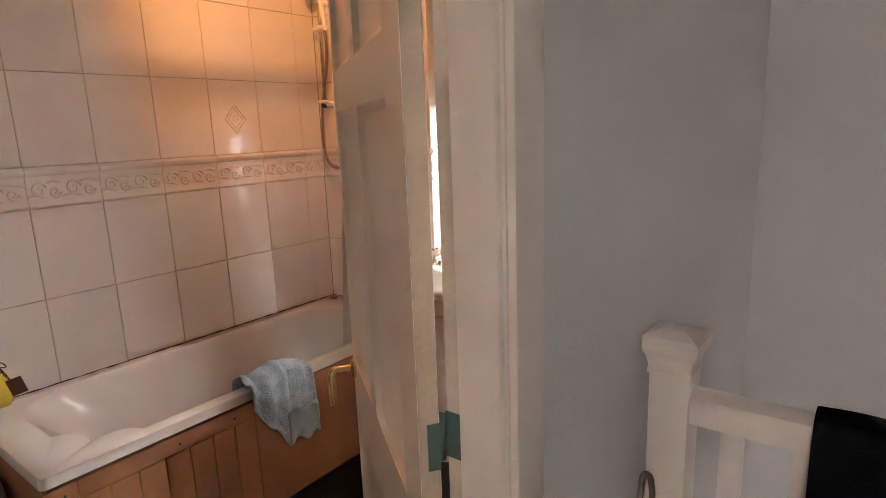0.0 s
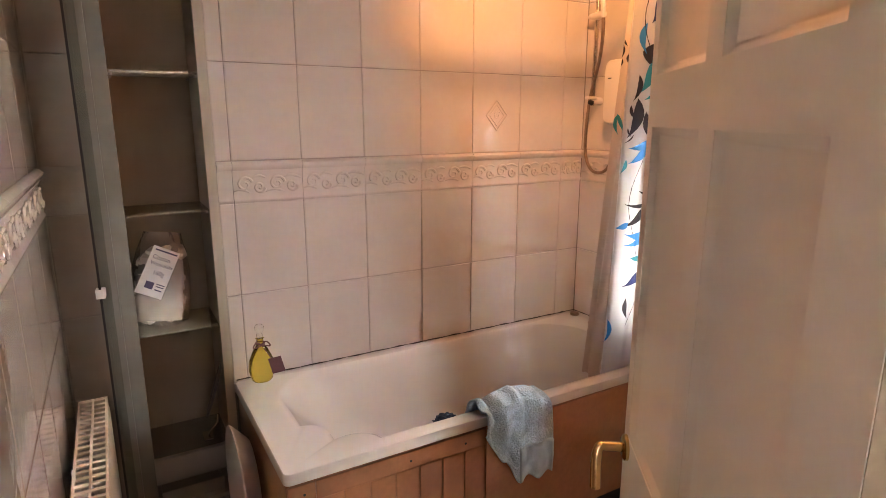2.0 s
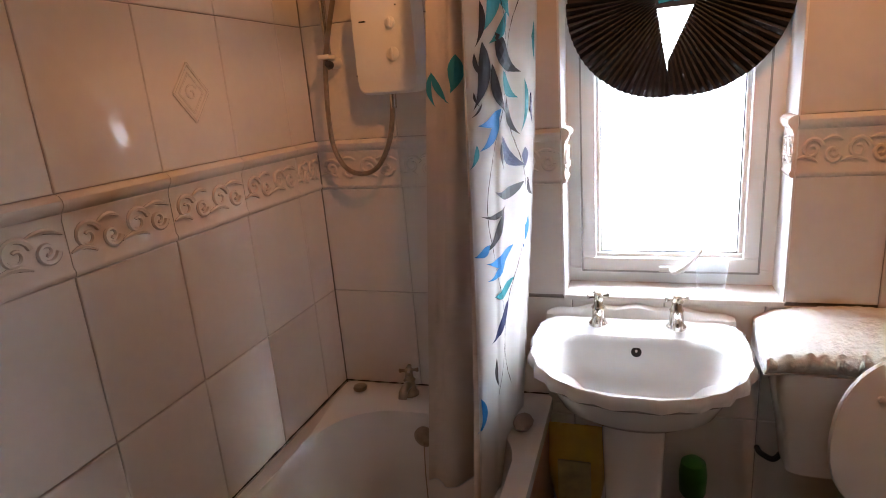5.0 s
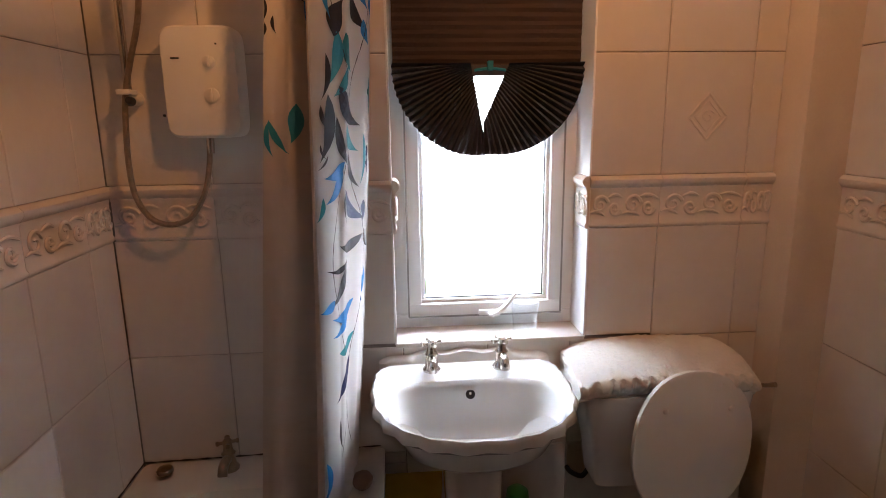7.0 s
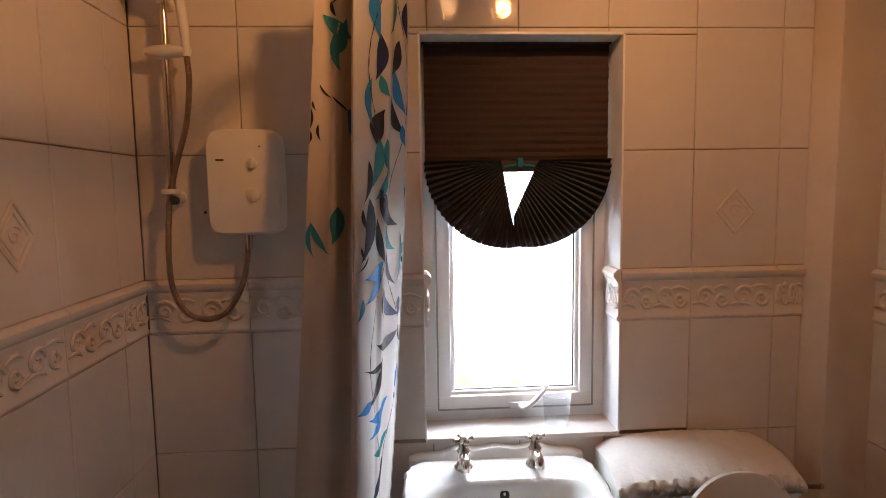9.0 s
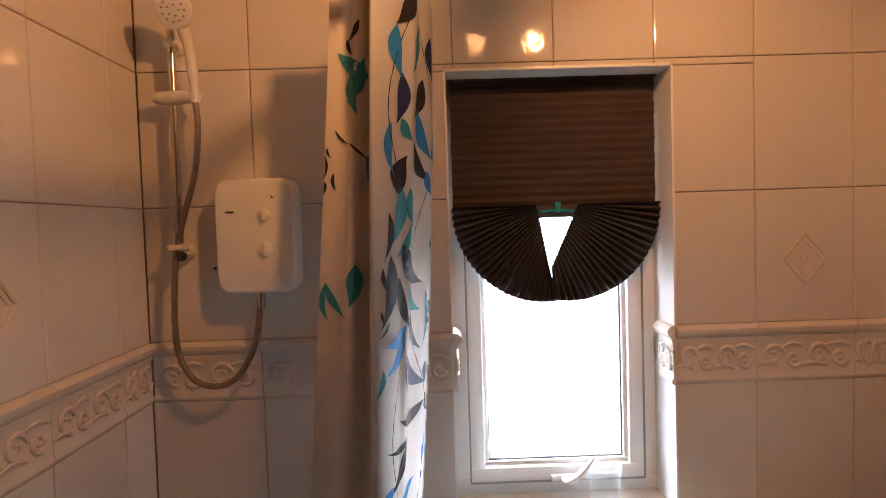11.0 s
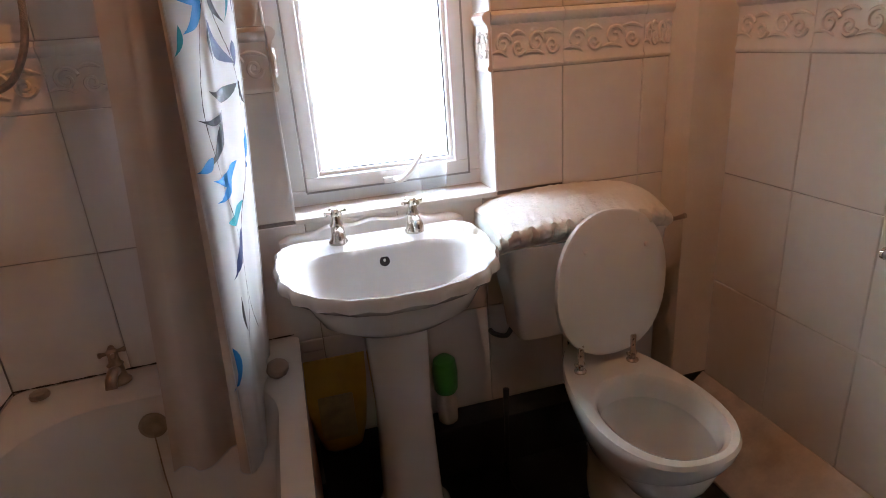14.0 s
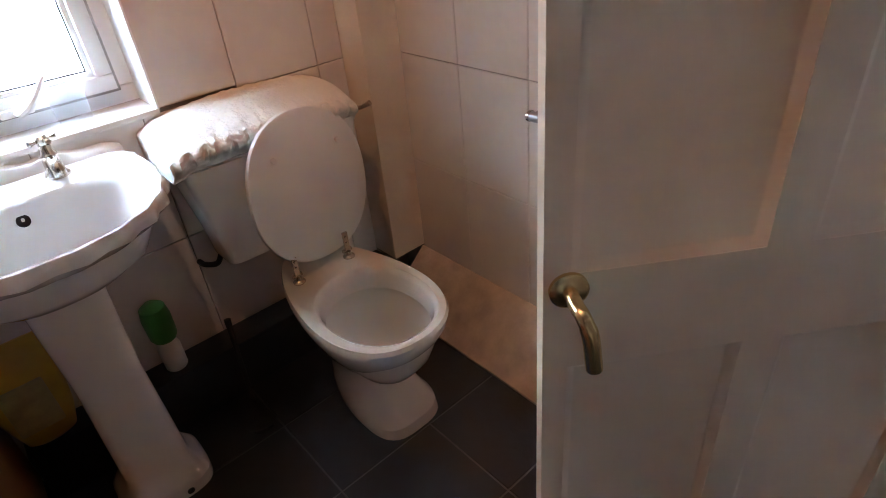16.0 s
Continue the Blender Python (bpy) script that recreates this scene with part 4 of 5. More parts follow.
BLUE_LEAVES = [(0.448, 1.760, 0.100, 0.018, 94), (0.209, 1.798, 0.112, 0.036, 122), (0.154, 1.700, 0.057, 0.025, 119), (0.394, 1.385, 0.084, 0.026, 21), (0.390, 1.353, 0.100, 0.029, 48), (0.473, 1.085, 0.047, 0.020, 25), (0.330, 1.047, 0.135, 0.030, 6), (0.343, 1.022, 0.121, 0.023, 22), (0.496, 0.662, 0.095, 0.014, 86), (0.713, 1.718, 0.110, 0.060, 157), (0.411, 1.950, 0.100, 0.034, 100), (0.060, 1.770, 0.100, 0.034, 75), (0.070, 1.080, 0.090, 0.028, 60)]
TEAL_LEAVES = [(0.356, 1.800, 0.052, 0.025, 129), (0.380, 1.630, 0.114, 0.037, 74), (0.304, 1.643, 0.087, 0.041, 120), (0.330, 1.580, 0.096, 0.025, 47), (0.266, 1.455, 0.088, 0.030, 137), (0.142, 1.410, 0.120, 0.016, 86), (0.488, 1.310, 0.053, 0.012, 71), (0.299, 0.960, 0.111, 0.026, 10), (0.991, 1.462, 0.076, 0.011, 98), (0.945, 1.460, 0.092, 0.015, 130), (0.842, 1.495, 0.081, 0.045, 82), (0.267, 1.970, 0.110, 0.038, 70), (0.870, 1.925, 0.120, 0.030, 160), (0.860, 1.900, 0.100, 0.035, 60), (0.900, 1.880, 0.090, 0.030, 100), (0.070, 1.560, 0.090, 0.030, 100)]
HEIGHT = CUR_TOP - CUR_BOT
for colour, sprays in (("black", BLACK_LEAVES_HIGH), ("black", BLACK_LEAVES_LOW), ("navy", NAVY_LEAVES), ("blue", BLUE_LEAVES), ("teal", TEAL_LEAVES)):
    for along_cloth, z, length, width, slant in sprays:
        leaf(colour, along_cloth, (CUR_TOP - z) / HEIGHT, length * 1.06, width, radians(slant), 0.5 if slant > 90 else -0.5)
for base in (0.30, 0.62):
    for k in range(40):
        z = 2.05 - 1.35 * k / 39
        across = base + 0.16 * math.sin(k * 0.33 + base * 9)
        printed(stems, U_EDGE * (1 - across), (CUR_TOP - z) / HEIGHT, 0.048, 0.0024, radians(90 + 22 * math.cos(k * 0.33 + base * 9)))
tagged(part("stem_print", stems, LEAF["black"], curtain, "thin dark printed stems", smooth=False), kind="stuff")
rail = thing("curtain_rail", (0.66, -0.85, 2.12), "white shower curtain rail over the bath", "curtain rail")
bm = bmesh.new()
tube(bm, [(0.655, 0.0, 2.125), (0.655, -1.69, 2.125)], 0.0125, 12)
part("pole", bm, PLASTIC, rail)
for k in range(8):
    bm = bmesh.new()
    y = -0.17 - 0.022 * k
    tube(bm, [(0.655 + 0.02 * math.cos(a), y, 2.115 + 0.024 * math.sin(a)) for a in (2 * math.pi * i / 12 for i in range(13))], 0.0016, 5)
    part("ring", bm, STEEL, rail)

# ---- basin ----
basin = thing("pedestal_basin", (0.955, -0.22, 0.0), "white ceramic pedestal basin with a scalloped edge", "basin")
CX = 0.955
bm = bmesh.new()


def basin_loop(s, z, wave=0.0, cy=-0.19):
    return superloop(CX, cy, 0.266 * s, 0.285 * s, 0.175 * s, z, 88, 2.3, 5.0, wave, 22)


hole = lambda s, z, dy=0.0: superloop(CX, -0.285 + dy, 0.230 * s, 0.164 * s, 0.135 * s, z, 88, 2.2, 3.6)
loops = [superloop(CX, -0.2, 0.08, 0.09, 0.08, 0.60, 88), superloop(CX, -0.2, 0.10, 0.11, 0.10, 0.645, 88), basin_loop(0.44, 0.672), basin_loop(0.58, 0.70), basin_loop(0.77, 0.738), basin_loop(0.935, 0.766, 0.010), basin_loop(0.997, 0.780, 0.020), basin_loop(1.0, 0.79, 0.020), basin_loop(0.995, 0.801, 0.016), basin_loop(0.975, 0.808, 0.008), hole(1.03, 0.806), hole(1.0, 0.802), hole(0.965, 0.79), hole(0.90, 0.75), hole(0.78, 0.70), hole(0.55, 0.668), hole(0.2, 0.655)]
loft(bm, loops)
part("bowl", bm, CERAMIC, basin)
bm = bmesh.new()
n = 40
rows = []
for k in range(n + 1):
    x = CX - 0.25 + 0.5 * k / n
    e = abs(2 * k / n - 1)
    top = 0.838 - 0.026 * e ** 3 + 0.004 * math.cos(e * 14)
    rows.append([(x, -0.003, 0.79), (x, -0.034, 0.79), (x, -0.030, 0.812), (x, -0.022, top - 0.004), (x, -0.013, top), (x, -0.003, top)])
loft(bm, rows)
part("upstand", bm, CERAMIC, basin)
bm = bmesh.new()
loft(bm, [superloop(0.95, -0.235, a, b, c, z, 40, 4) for a, b, c, z in ((0.110, 0.105, 0.09, 0.0), (0.110, 0.105, 0.09, 0.035), (0.100, 0.094, 0.085, 0.05), (0.085, 0.078, 0.08, 0.075), (0.078, 0.07, 0.08, 0.10), (0.070, 0.062, 0.08, 0.40), (0.078, 0.066, 0.085, 0.62), (0.085, 0.075, 0.085, 0.66))])
pedestal = part("pedestal", bm, CERAMIC, basin)
bm = bmesh.new()
lathe(bm, [(0.009, 0), (0.009, 0.002), (0.006, 0.0015), (0.0, 0.0005)], (0, 0, 0), 14, m=Matrix.Translation((0.985, -0.3395, 0.018)) @ Matrix.Rotation(radians(90), 4, "X"))
part("fixing_hole", bm, DARK, pedestal, "dark screw hole in the foot")
for x in (CX - 0.10, CX + 0.10):
    cross_tap(basin, x, -0.075, 0.806, CHROME, 0.07)
bm = bmesh.new()
lathe(bm, [(0.013, 0), (0.013, 0.003), (0.009, 0.003), (0.0, 0.001)], (0, 0, 0), 20, m=Matrix.Translation((CX, -0.158, 0.768)) @ Matrix.Rotation(radians(70), 4, "X"))
part("overflow", bm, DARK, basin, "dark round overflow hole")
bm = bmesh.new()
lathe(bm, [(0.02, 0), (0.02, 0.003), (0.013, 0.004), (0.0, 0.002)], (CX, -0.285, 0.656), 20)
part("waste", bm, CHROME, basin)

# ---- toilet ----
toilet = thing("toilet", (1.515, -0.4, 0.0), "white ceramic toilet with its lid up and no seat", "toilet")
TX = 1.520


def pan_loop(z, y0, y1, a, p=2.3, p1=1.75):
    cy = y1 - 0.64 * (y1 - y0)
    return superloop(TX + 0.016 * max(0.0, 1 - z / 0.32), cy, a, cy - y0, y1 - cy, z, 56, p, p1)


rim = lambda s, z: superloop(TX, -0.507, 0.123 * s, 0.158 * s, 0.15 * s, z, 56, 2.2)
bm = bmesh.new()
loft(bm, [pan_loop(0.0, -0.605, -0.20, 0.108, 3.2), pan_loop(0.035, -0.60, -0.20, 0.106, 3.2), pan_loop(0.055, -0.575, -0.20, 0.095, 3), pan_loop(0.11, -0.535, -0.19, 0.083), pan_loop(0.17, -0.525, -0.18, 0.085), pan_loop(0.225, -0.565, -0.16, 0.108), pan_loop(0.29, -0.64, -0.14, 0.138), pan_loop(0.345, -0.685, -0.12, 0.158), pan_loop(0.372, -0.698, -0.11, 0.166), pan_loop(0.392, -0.702, -0.11, 0.168), pan_loop(0.402, -0.697, -0.115, 0.163), rim(1.13, 0.406), rim(1.08, 0.402), rim(1.03, 0.386), rim(0.985, 0.360), rim(0.97, 0.346), rim(1.03, 0.340), rim(1.04, 0.32), rim(0.93, 0.27), rim(0.70, 0.22), rim(0.45, 0.19), rim(0.2, 0.18)])
part("pan", bm, DIRTYCERAMIC, toilet)
bm = bmesh.new()
lid_m = Matrix.Translation((1.530, -0.268, 0.425)) @ Matrix.Rotation(radians(7), 4, "Y") @ Matrix.Rotation(radians(-8.5), 4, "X") @ Matrix.Rotation(radians(9), 4, "Z")
loft(bm, [[lid_m @ Vector((x, y, z)) for x, z, _ in superloop(0, 0.205, 0.186 * s, 0.198 * s, 0.205 * s, 0, 56, 2.25)] for s, y in ((0.97, -0.011), (1.0, -0.007), (1.0, 0.006), (0.97, 0.010))])
lid = part("lid", bm, PLASTIC, toilet, "white oval lid leaning back")
for x in (1.436, 1.596):
    bm = boxes((x - 0.008, x + 0.008, -0.288, -0.282, 0.42, 0.485), bevel=0.002)
    lathe(bm, [(0.017, 0), (0.017, 0.005), (0.010, 0.010), (0.008, 0.02), (0.0, 0.021)], (x, -0.285, 0.403), 16)
    tube(bm, [(x - 0.014, -0.282, 0.425), (x + 0.014, -0.280, 0.425)], 0.006, 8)
    for z in (0.452, 0.47):
        lathe(bm, [(0.003, 0), (0.003, 0.002)], (0, 0, 0), 8, m=Matrix.Translation((x, -0.289, z)) @ Matrix.Rotation(radians(90), 4, "X"))
    part("hinge", bm, CHROME, toilet)
for dx, dz in ((-0.105, 0.30), (0.1, 0.31)):
    bm = bmesh.new()
    lathe(bm, [(0.008, 0), (0.007, 0.006), (0.0, 0.008)], (0, 0, 0), 12, m=lid_m @ Matrix.Translation((dx, -0.011, dz)) @ Matrix.Rotation(radians(90), 4, "X"))
    part("buffer", bm, PLASTIC, lid)

cistern = thing("cistern", (1.515, -0.1, 0.45), "white cistern behind the toilet", "cistern")
bm = bmesh.new()
loft(bm, [superloop(TX, -0.10, a, b, 0.095, z, 48, 7) for z, a, b in ((0.452, 0.185, 0.05), (0.458, 0.20, 0.062), (0.55, 0.212, 0.075), (0.68, 0.238, 0.09), (0.75, 0.248, 0.095))])
part("tank", bm, CERAMIC, cistern)
bm = bmesh.new()
tube(bm, [(1.775, -0.15, 0.752), (1.788, -0.175, 0.758), (1.802, -0.20, 0.772)], [0.007, 0.006, 0.008], 8)
part("lever", bm, BRONZE, cistern, "tarnished flush lever")
bm = bmesh.new()
tube(bm, curve_points([(1.33, -0.06, 0.455), (1.31, -0.06, 0.43), (1.285, -0.03, 0.425), (1.28, -0.002, 0.425)], 5), 0.008, 8)
part("pipe", bm, DARK, cistern)
bm = bmesh.new()
tube(bm, curve_points([(TX, -0.09, 0.46), (TX, -0.09, 0.42), (TX, -0.10, 0.36), (TX, -0.16, 0.33)], 5), 0.022, 12)
part("pipe", bm, DARK, cistern)
bm = bmesh.new()
NX, NY = 72, 16
rows = []
for j in range(NY + 9):
    row = []
    for i in range(NX + 1):
        fx = 2 * i / NX - 1
        side = abs(fx) ** 10
        gather = math.sin(i * 1.2 + 1.1 * math.sin(i * 0.37)) + 0.4 * math.sin(i * 2.1)
        if j < NY:
            f = j / (NY - 1)
            y = -0.004 - 0.194 * f
            z = 0.858 - 0.022 * fx * fx - 0.047 * f ** 1.5 * (1 - 0.35 * fx * fx) + 0.012 * math.sin(math.pi * f)
            z += gather * 0.0028 * (f ** 4 + 0.4 * (1 - f) ** 4) + 0.004 * noise.noise(Vector((fx * 5, f * 3, 1)))
            z -= 0.020 * side
        else:
            f = (j - NY + 1) / 9
            y = -0.198 - 0.010 * math.sin(math.pi * min(1, f * 1.3)) + 0.018 * f ** 3 + gather * 0.0055 * math.sin(math.pi * (0.25 + 0.75 * f))
            z = 0.811 - 0.0055 * fx * fx - 0.020 * side - (0.060 - 0.014 * side) * f + 0.0022 * gather * (1 - f)
        x = TX - 0.018 + 0.254 * fx
        row.append((x, y, z))
    rows.append(row)
rows.append([(x, y + 0.19, z) for x, y, z in rows[-1]])
loft(bm, rows, closed=False, cap0=False, cap1=False)
for i in (0, NX):
    bm.verts.ensure_lookup_table()
    bm.faces.new([bm.verts[j * (NX + 1) + i] for j in range(len(rows))])
cover = thing("cistern_cover", (TX, -0.1, 0.74), "padded white cotton cover over the cistern lid", "cover")
hem_line = [Vector(p) + Vector((0, -0.001, 0)) for p in rows[NY + 8]]
part("padding", bm, COVER, cover)
bm = bmesh.new()
tube(bm, hem_line, 0.003, 6)
part("piping", bm, COVER, cover)

# ---- toilet roll holder ----
holder = thing("toilet_roll_holder", (EAST, -0.76, 0.83), "brushed steel toilet roll holder, empty", "roll holder")
part("wall_plate", boxes((EAST - 0.005, EAST, -0.85, -0.68, 0.812, 0.842), bevel=0.0015), STEEL, holder)
bm = bmesh.new()
tube(bm, [(EAST - 0.004, -0.70, 0.822), (EAST - 0.085, -0.70, 0.806)], 0.011, 14)
tube(bm, [(EAST - 0.085, -0.685, 0.806), (EAST - 0.085, -0.84, 0.806)], 0.012, 16)
part("bar", bm, STEEL, holder)
for y in (-0.842, -0.683):
    bm = bmesh.new()
    tube(bm, [(EAST - 0.085, y - 0.003, 0.806), (EAST - 0.085, y + 0.003, 0.806)], 0.0135, 16)
    part("end_cap", bm, CHROME, holder)
for y in (-0.837, -0.693):
    bm = bmesh.new()
    lathe(bm, [(0.004, 0), (0.003, 0.002)], (0, 0, 0), 10, m=Matrix.Translation((EAST - 0.005, y, 0.827)) @ Matrix.Rotation(radians(-90), 4, "Y"))
    part("screw", bm, CHROME, holder)

# ---- cleaning things by the ledge ----
bag = thing("cleaner_pouch", (0.79, -0.055, 0.172), "yellow plastic cleaner pouch standing behind the basin", "pouch")
bm = bmesh.new()
loft(bm, [superloop(0.785 + 0.004 * math.sin(k), -0.055, a, b, b, z, 32, 3) for k, (a, b, z) in enumerate(((0.035, 0.025, 0.174), (0.058, 0.040, 0.190), (0.074, 0.045, 0.25), (0.088, 0.038, 0.33), (0.098, 0.024, 0.40), (0.100, 0.008, 0.455), (0.098, 0.003, 0.47)))])
part("pouch_body", bm, YELLOW, bag)
part("label", boxes((0.735, 0.832, -0.1035, -0.095, 0.235, 0.375), bevel=0.004), mat("faded_label", (0.48, 0.36, 0.12), 0.5, var=0.35, scale=24), bag, "faded printed label")
spray = thing("air_freshener", (1.113, -0.05, 0.172), "green and clear air freshener bottle on the dark ledge", "bottle")
bm = bmesh.new()
lathe(bm, [(0.026, 0.173), (0.030, 0.178), (0.031, 0.25), (0.022, 0.275), (0.02, 0.28)], (1.113, -0.05, 0), 24)
part("bottle_body", bm, PLASTIC, spray)
bm = bmesh.new()
lathe(bm, [(0.030, 0.278), (0.036, 0.29), (0.038, 0.35), (0.033, 0.385), (0.018, 0.398), (0.0, 0.40)], (1.113, -0.05, 0), 24)
part("cap", bm, GREEN, spray, "green domed cap")
brush = thing("toilet_brush", (1.225, -0.255, 0.0), "dark toilet brush in a clear stand", "brush")
bm = bmesh.new()
lathe(bm, [(0.042, 0.001), (0.045, 0.006), (0.040, 0.012), (0.0, 0.013)], (1.225, -0.255, 0.0), 24)
tube(bm, [(1.225, -0.255, 0.01), (1.225, -0.255, 0.11)], 0.005, 10)
part("stand", bm, glass_mat("clear_plastic", (0.75, 0.75, 0.75), 0.1), brush)
bm = bmesh.new()
tube(bm, [(1.226, -0.253, 0.10), (1.235, -0.235, 0.25), (1.245, -0.215, 0.355)], [0.007, 0.0065, 0.009], 10)
part("handle", bm, DARK, brush)

mat_m = Matrix.Translation((1.322, -0.735, 0.0)) @ Matrix.Rotation(math.atan2(-0.24, 0.31), 4, "Z")
bm = bmesh.new()
loft(bm, [[mat_m @ Vector(p) for p in rrect(-0.195 + i, 0.195 - i, -0.55 + i, -i, z, 0.03, 6)] for i, z in ((0.0, 0.0015), (0.0, 0.012), (0.004, 0.018), (0.010, 0.020))])
single("bath_mat", bm, mat("blue_pile", (0.012, 0.045, 0.20), 0.95, var=0.3, scale=20, fine=0.3, fine_scale=200, bump=0.8, bump_scale=180), "dark blue bath mat lying on the slate floor", "mat")

# ---- doorway ----


def architrave(x0, x1):
    """Moulded boards round the doorway on one side of the wall."""
    bm = bmesh.new()
    lo, hi = min(x0, x1), max(x0, x1)
    box(bm, lo, hi, DOOR_N + 0.002, DOOR_N + 0.075, 0, DOOR_TOP + 0.06, 0.004)
    box(bm, lo, hi, DOOR_S - 0.06, DOOR_S, 0, DOOR_TOP + 0.06, 0.004)
    box(bm, lo, hi, DOOR_S, DOOR_N, DOOR_TOP, DOOR_TOP + 0.06, 0.004)
    return bm


single("trim_landing", architrave(LAND, LAND + 0.014), GLOSS, "cream painted door architrave on the landing side", "architrave", kind="structure")
bm = bmesh.new()
box(bm, EAST - 0.014, EAST + 0.003, DOOR_N + 0.0305, -1.362, 0, DOOR_TOP + 0.06, 0.003)
box(bm, EAST - 0.014, EAST + 0.003, SOUTH, DOOR_N + 0.012, DOOR_TOP + 0.012, DOOR_TOP + 0.08, 0.003)
single("trim_bathroom", bm, GLOSS, "cream painted door architrave inside the bathroom", "architrave", kind="structure")
bm = bmesh.new()
box(bm, 1.985, LAND, DOOR_N, DOOR_N + 0.03, 0, DOOR_TOP + 0.03, 0.002)
box(bm, 1.985, LAND, DOOR_S - 0.03, DOOR_S, 0, DOOR_TOP + 0.03, 0.002)
box(bm, 1.985, LAND, DOOR_S, DOOR_N, DOOR_TOP, DOOR_TOP + 0.03, 0.002)
box(bm, 2.016, LAND - 0.004, DOOR_N - 0.013, DOOR_N - 0.001, 0, DOOR_TOP, 0.002)
box(bm, 2.016, LAND - 0.004, DOOR_S + 0.001, DOOR_S + 0.013, 0, DOOR_TOP, 0.002)
part_scuff = boxes((1.986, 2.0155, DOOR_N - 0.0025, DOOR_N - 0.0004, 0.0, DOOR_TOP), bevel=0.0008)
door_frame = single("door_frame", bm, GLOSS, "scuffed cream wooden door lining", "door frame", kind="structure")

part("scuffed_strip", part_scuff, BAREWOOD, door_frame, "worn bare strip of the door lining")
HINGE = Vector((1.981, -1.566, 0))
LATCH = Vector((1.398, -1.148, 0))
along = (LATCH - HINGE).normalized()
back = Vector((-along.y, along.x, 0))
if back.y < 0:
    back = -back
DW, DT = 0.72, 0.030
door_m = Matrix(((along.x, back.x, 0, HINGE.x), (along.y, back.y, 0, HINGE.y), (0, 0, 1, 0), (0, 0, 0, 1)))
door = thing("door_1", (1.7, -1.35, 0.006), "open cream painted panelled door with a brass handle", "door")
tagged(door, kind="structure")
PANELS = [(0.105, 0.372), (0.432, 0.685)]
LEVELS = [(0.20, 0.70), (0.86, 1.472), (1.56, 1.87)]
bm = bmesh.new()
xs = [0.0, 0.105, 0.372, 0.432, 0.685, DW]
zs = [0.006, 0.20, 0.70, 0.86, 1.472, 1.56, 1.87, 2.0]
for i in range(5):
    for j in range(7):
        if i in (1, 3) and j in (1, 3, 5):
            continue
        box(bm, xs[i], xs[i + 1], 0, DT, zs[j], zs[j + 1])
bmesh.ops.remove_doubles(bm, verts=bm.verts, dist=0.0001)
bmesh.ops.transform(bm, matrix=door_m, verts=bm.verts)
part("leaf", bm, DOORPAINT, door, smooth=False)
part("edge_strip", boxes((-0.0015, -0.0002, 0.001, DT - 0.001, 0.008, 1.998), m=door_m), mat("bare_edge", (0.36, 0.25, 0.16), 0.6, var=0.3, scale=6, fine=0.1), door, "bare brown wooden edge", smooth=False)
for x0, x1 in PANELS:
    for z0, z1 in LEVELS:
        bm = bmesh.new()
        for face in (0, 1):
            f = (lambda y: y) if face == 0 else (lambda y: DT - y)
            ring = lambda i, y: [(x0 + i, f(y), z0 + i), (x1 - i, f(y), z0 + i), (x1 - i, f(y), z1 - i), (x0 + i, f(y), z1 - i)]
            loft(bm, [ring(-0.0, 0.001), ring(0.006, 0.004), ring(0.012, 0.010), ring(0.016, 0.011)], cap0=False)
        bmesh.ops.transform(bm, matrix=door_m, verts=bm.verts)
        part("panel", bm, DOORPAINT, door)
bm = bmesh.new()
plate_m = door_m @ Matrix.Translation((DW - 0.032, -0.001, 0.838)) @ Matrix.Rotation(radians(90), 4, "X")
lathe(bm, [(0.026, 0), (0.026, 0.006), (0.020, 0.010), (0.0, 0.010)], (0, 0, 0), 24, m=plate_m)
tube(bm, [door_m @ Vector(p) for p in ((DW - 0.032, -0.008, 0.838), (DW - 0.032, -0.045, 0.838))], 0.010, 12)
tube(bm, [door_m @ Vector(p) for p in curve_points([(DW - 0.032, -0.040, 0.838), (DW - 0.034, -0.056, 0.836), (DW - 0.042, -0.062, 0.81), (DW - 0.05, -0.062, 0.755)], 6)], [0.010] * 10 + [0.011] * 9, 12)
part("door_handle", bm, BRASS, door, "brass lever handle hanging low")
for z in (0.96, 0.2, 1.75):
    bm = bmesh.new()
    tube(bm, [(1.985, -1.522, z), (1.985, -1.522, z + 0.07)], 0.007, 10)
    box(bm, 1.985, 2.016, -1.512, -1.5075, z, z + 0.07, 0.001)
    box(bm, -0.004, -0.0016, 0.012, DT, z, z + 0.07, m=door_m)
    part("hinge", bm, GREENMETAL if z < 1 else STEEL, door, "green painted hinge" if z == 0.96 else "")

# ---- niche with glass shelves ----
cab = thing("niche_cabinet", (-0.12, -1.86, 0.02), "tall white shelf niche with glass shelves", "shelf unit")
cb = boxes((-0.235, 0.004, NICHE_N - 0.033, NICHE_N, 0.021, 2.249), bevel=0.002)
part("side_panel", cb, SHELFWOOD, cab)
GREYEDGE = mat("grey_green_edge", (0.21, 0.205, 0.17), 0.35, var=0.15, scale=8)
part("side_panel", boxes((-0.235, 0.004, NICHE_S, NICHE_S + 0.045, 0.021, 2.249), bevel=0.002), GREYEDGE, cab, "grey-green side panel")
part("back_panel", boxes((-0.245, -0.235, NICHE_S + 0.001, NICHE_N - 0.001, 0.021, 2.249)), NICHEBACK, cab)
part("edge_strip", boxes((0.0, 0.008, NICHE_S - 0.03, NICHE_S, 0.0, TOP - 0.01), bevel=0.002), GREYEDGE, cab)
IN_S, IN_N = NICHE_S + 0.046, NICHE_N - 0.034
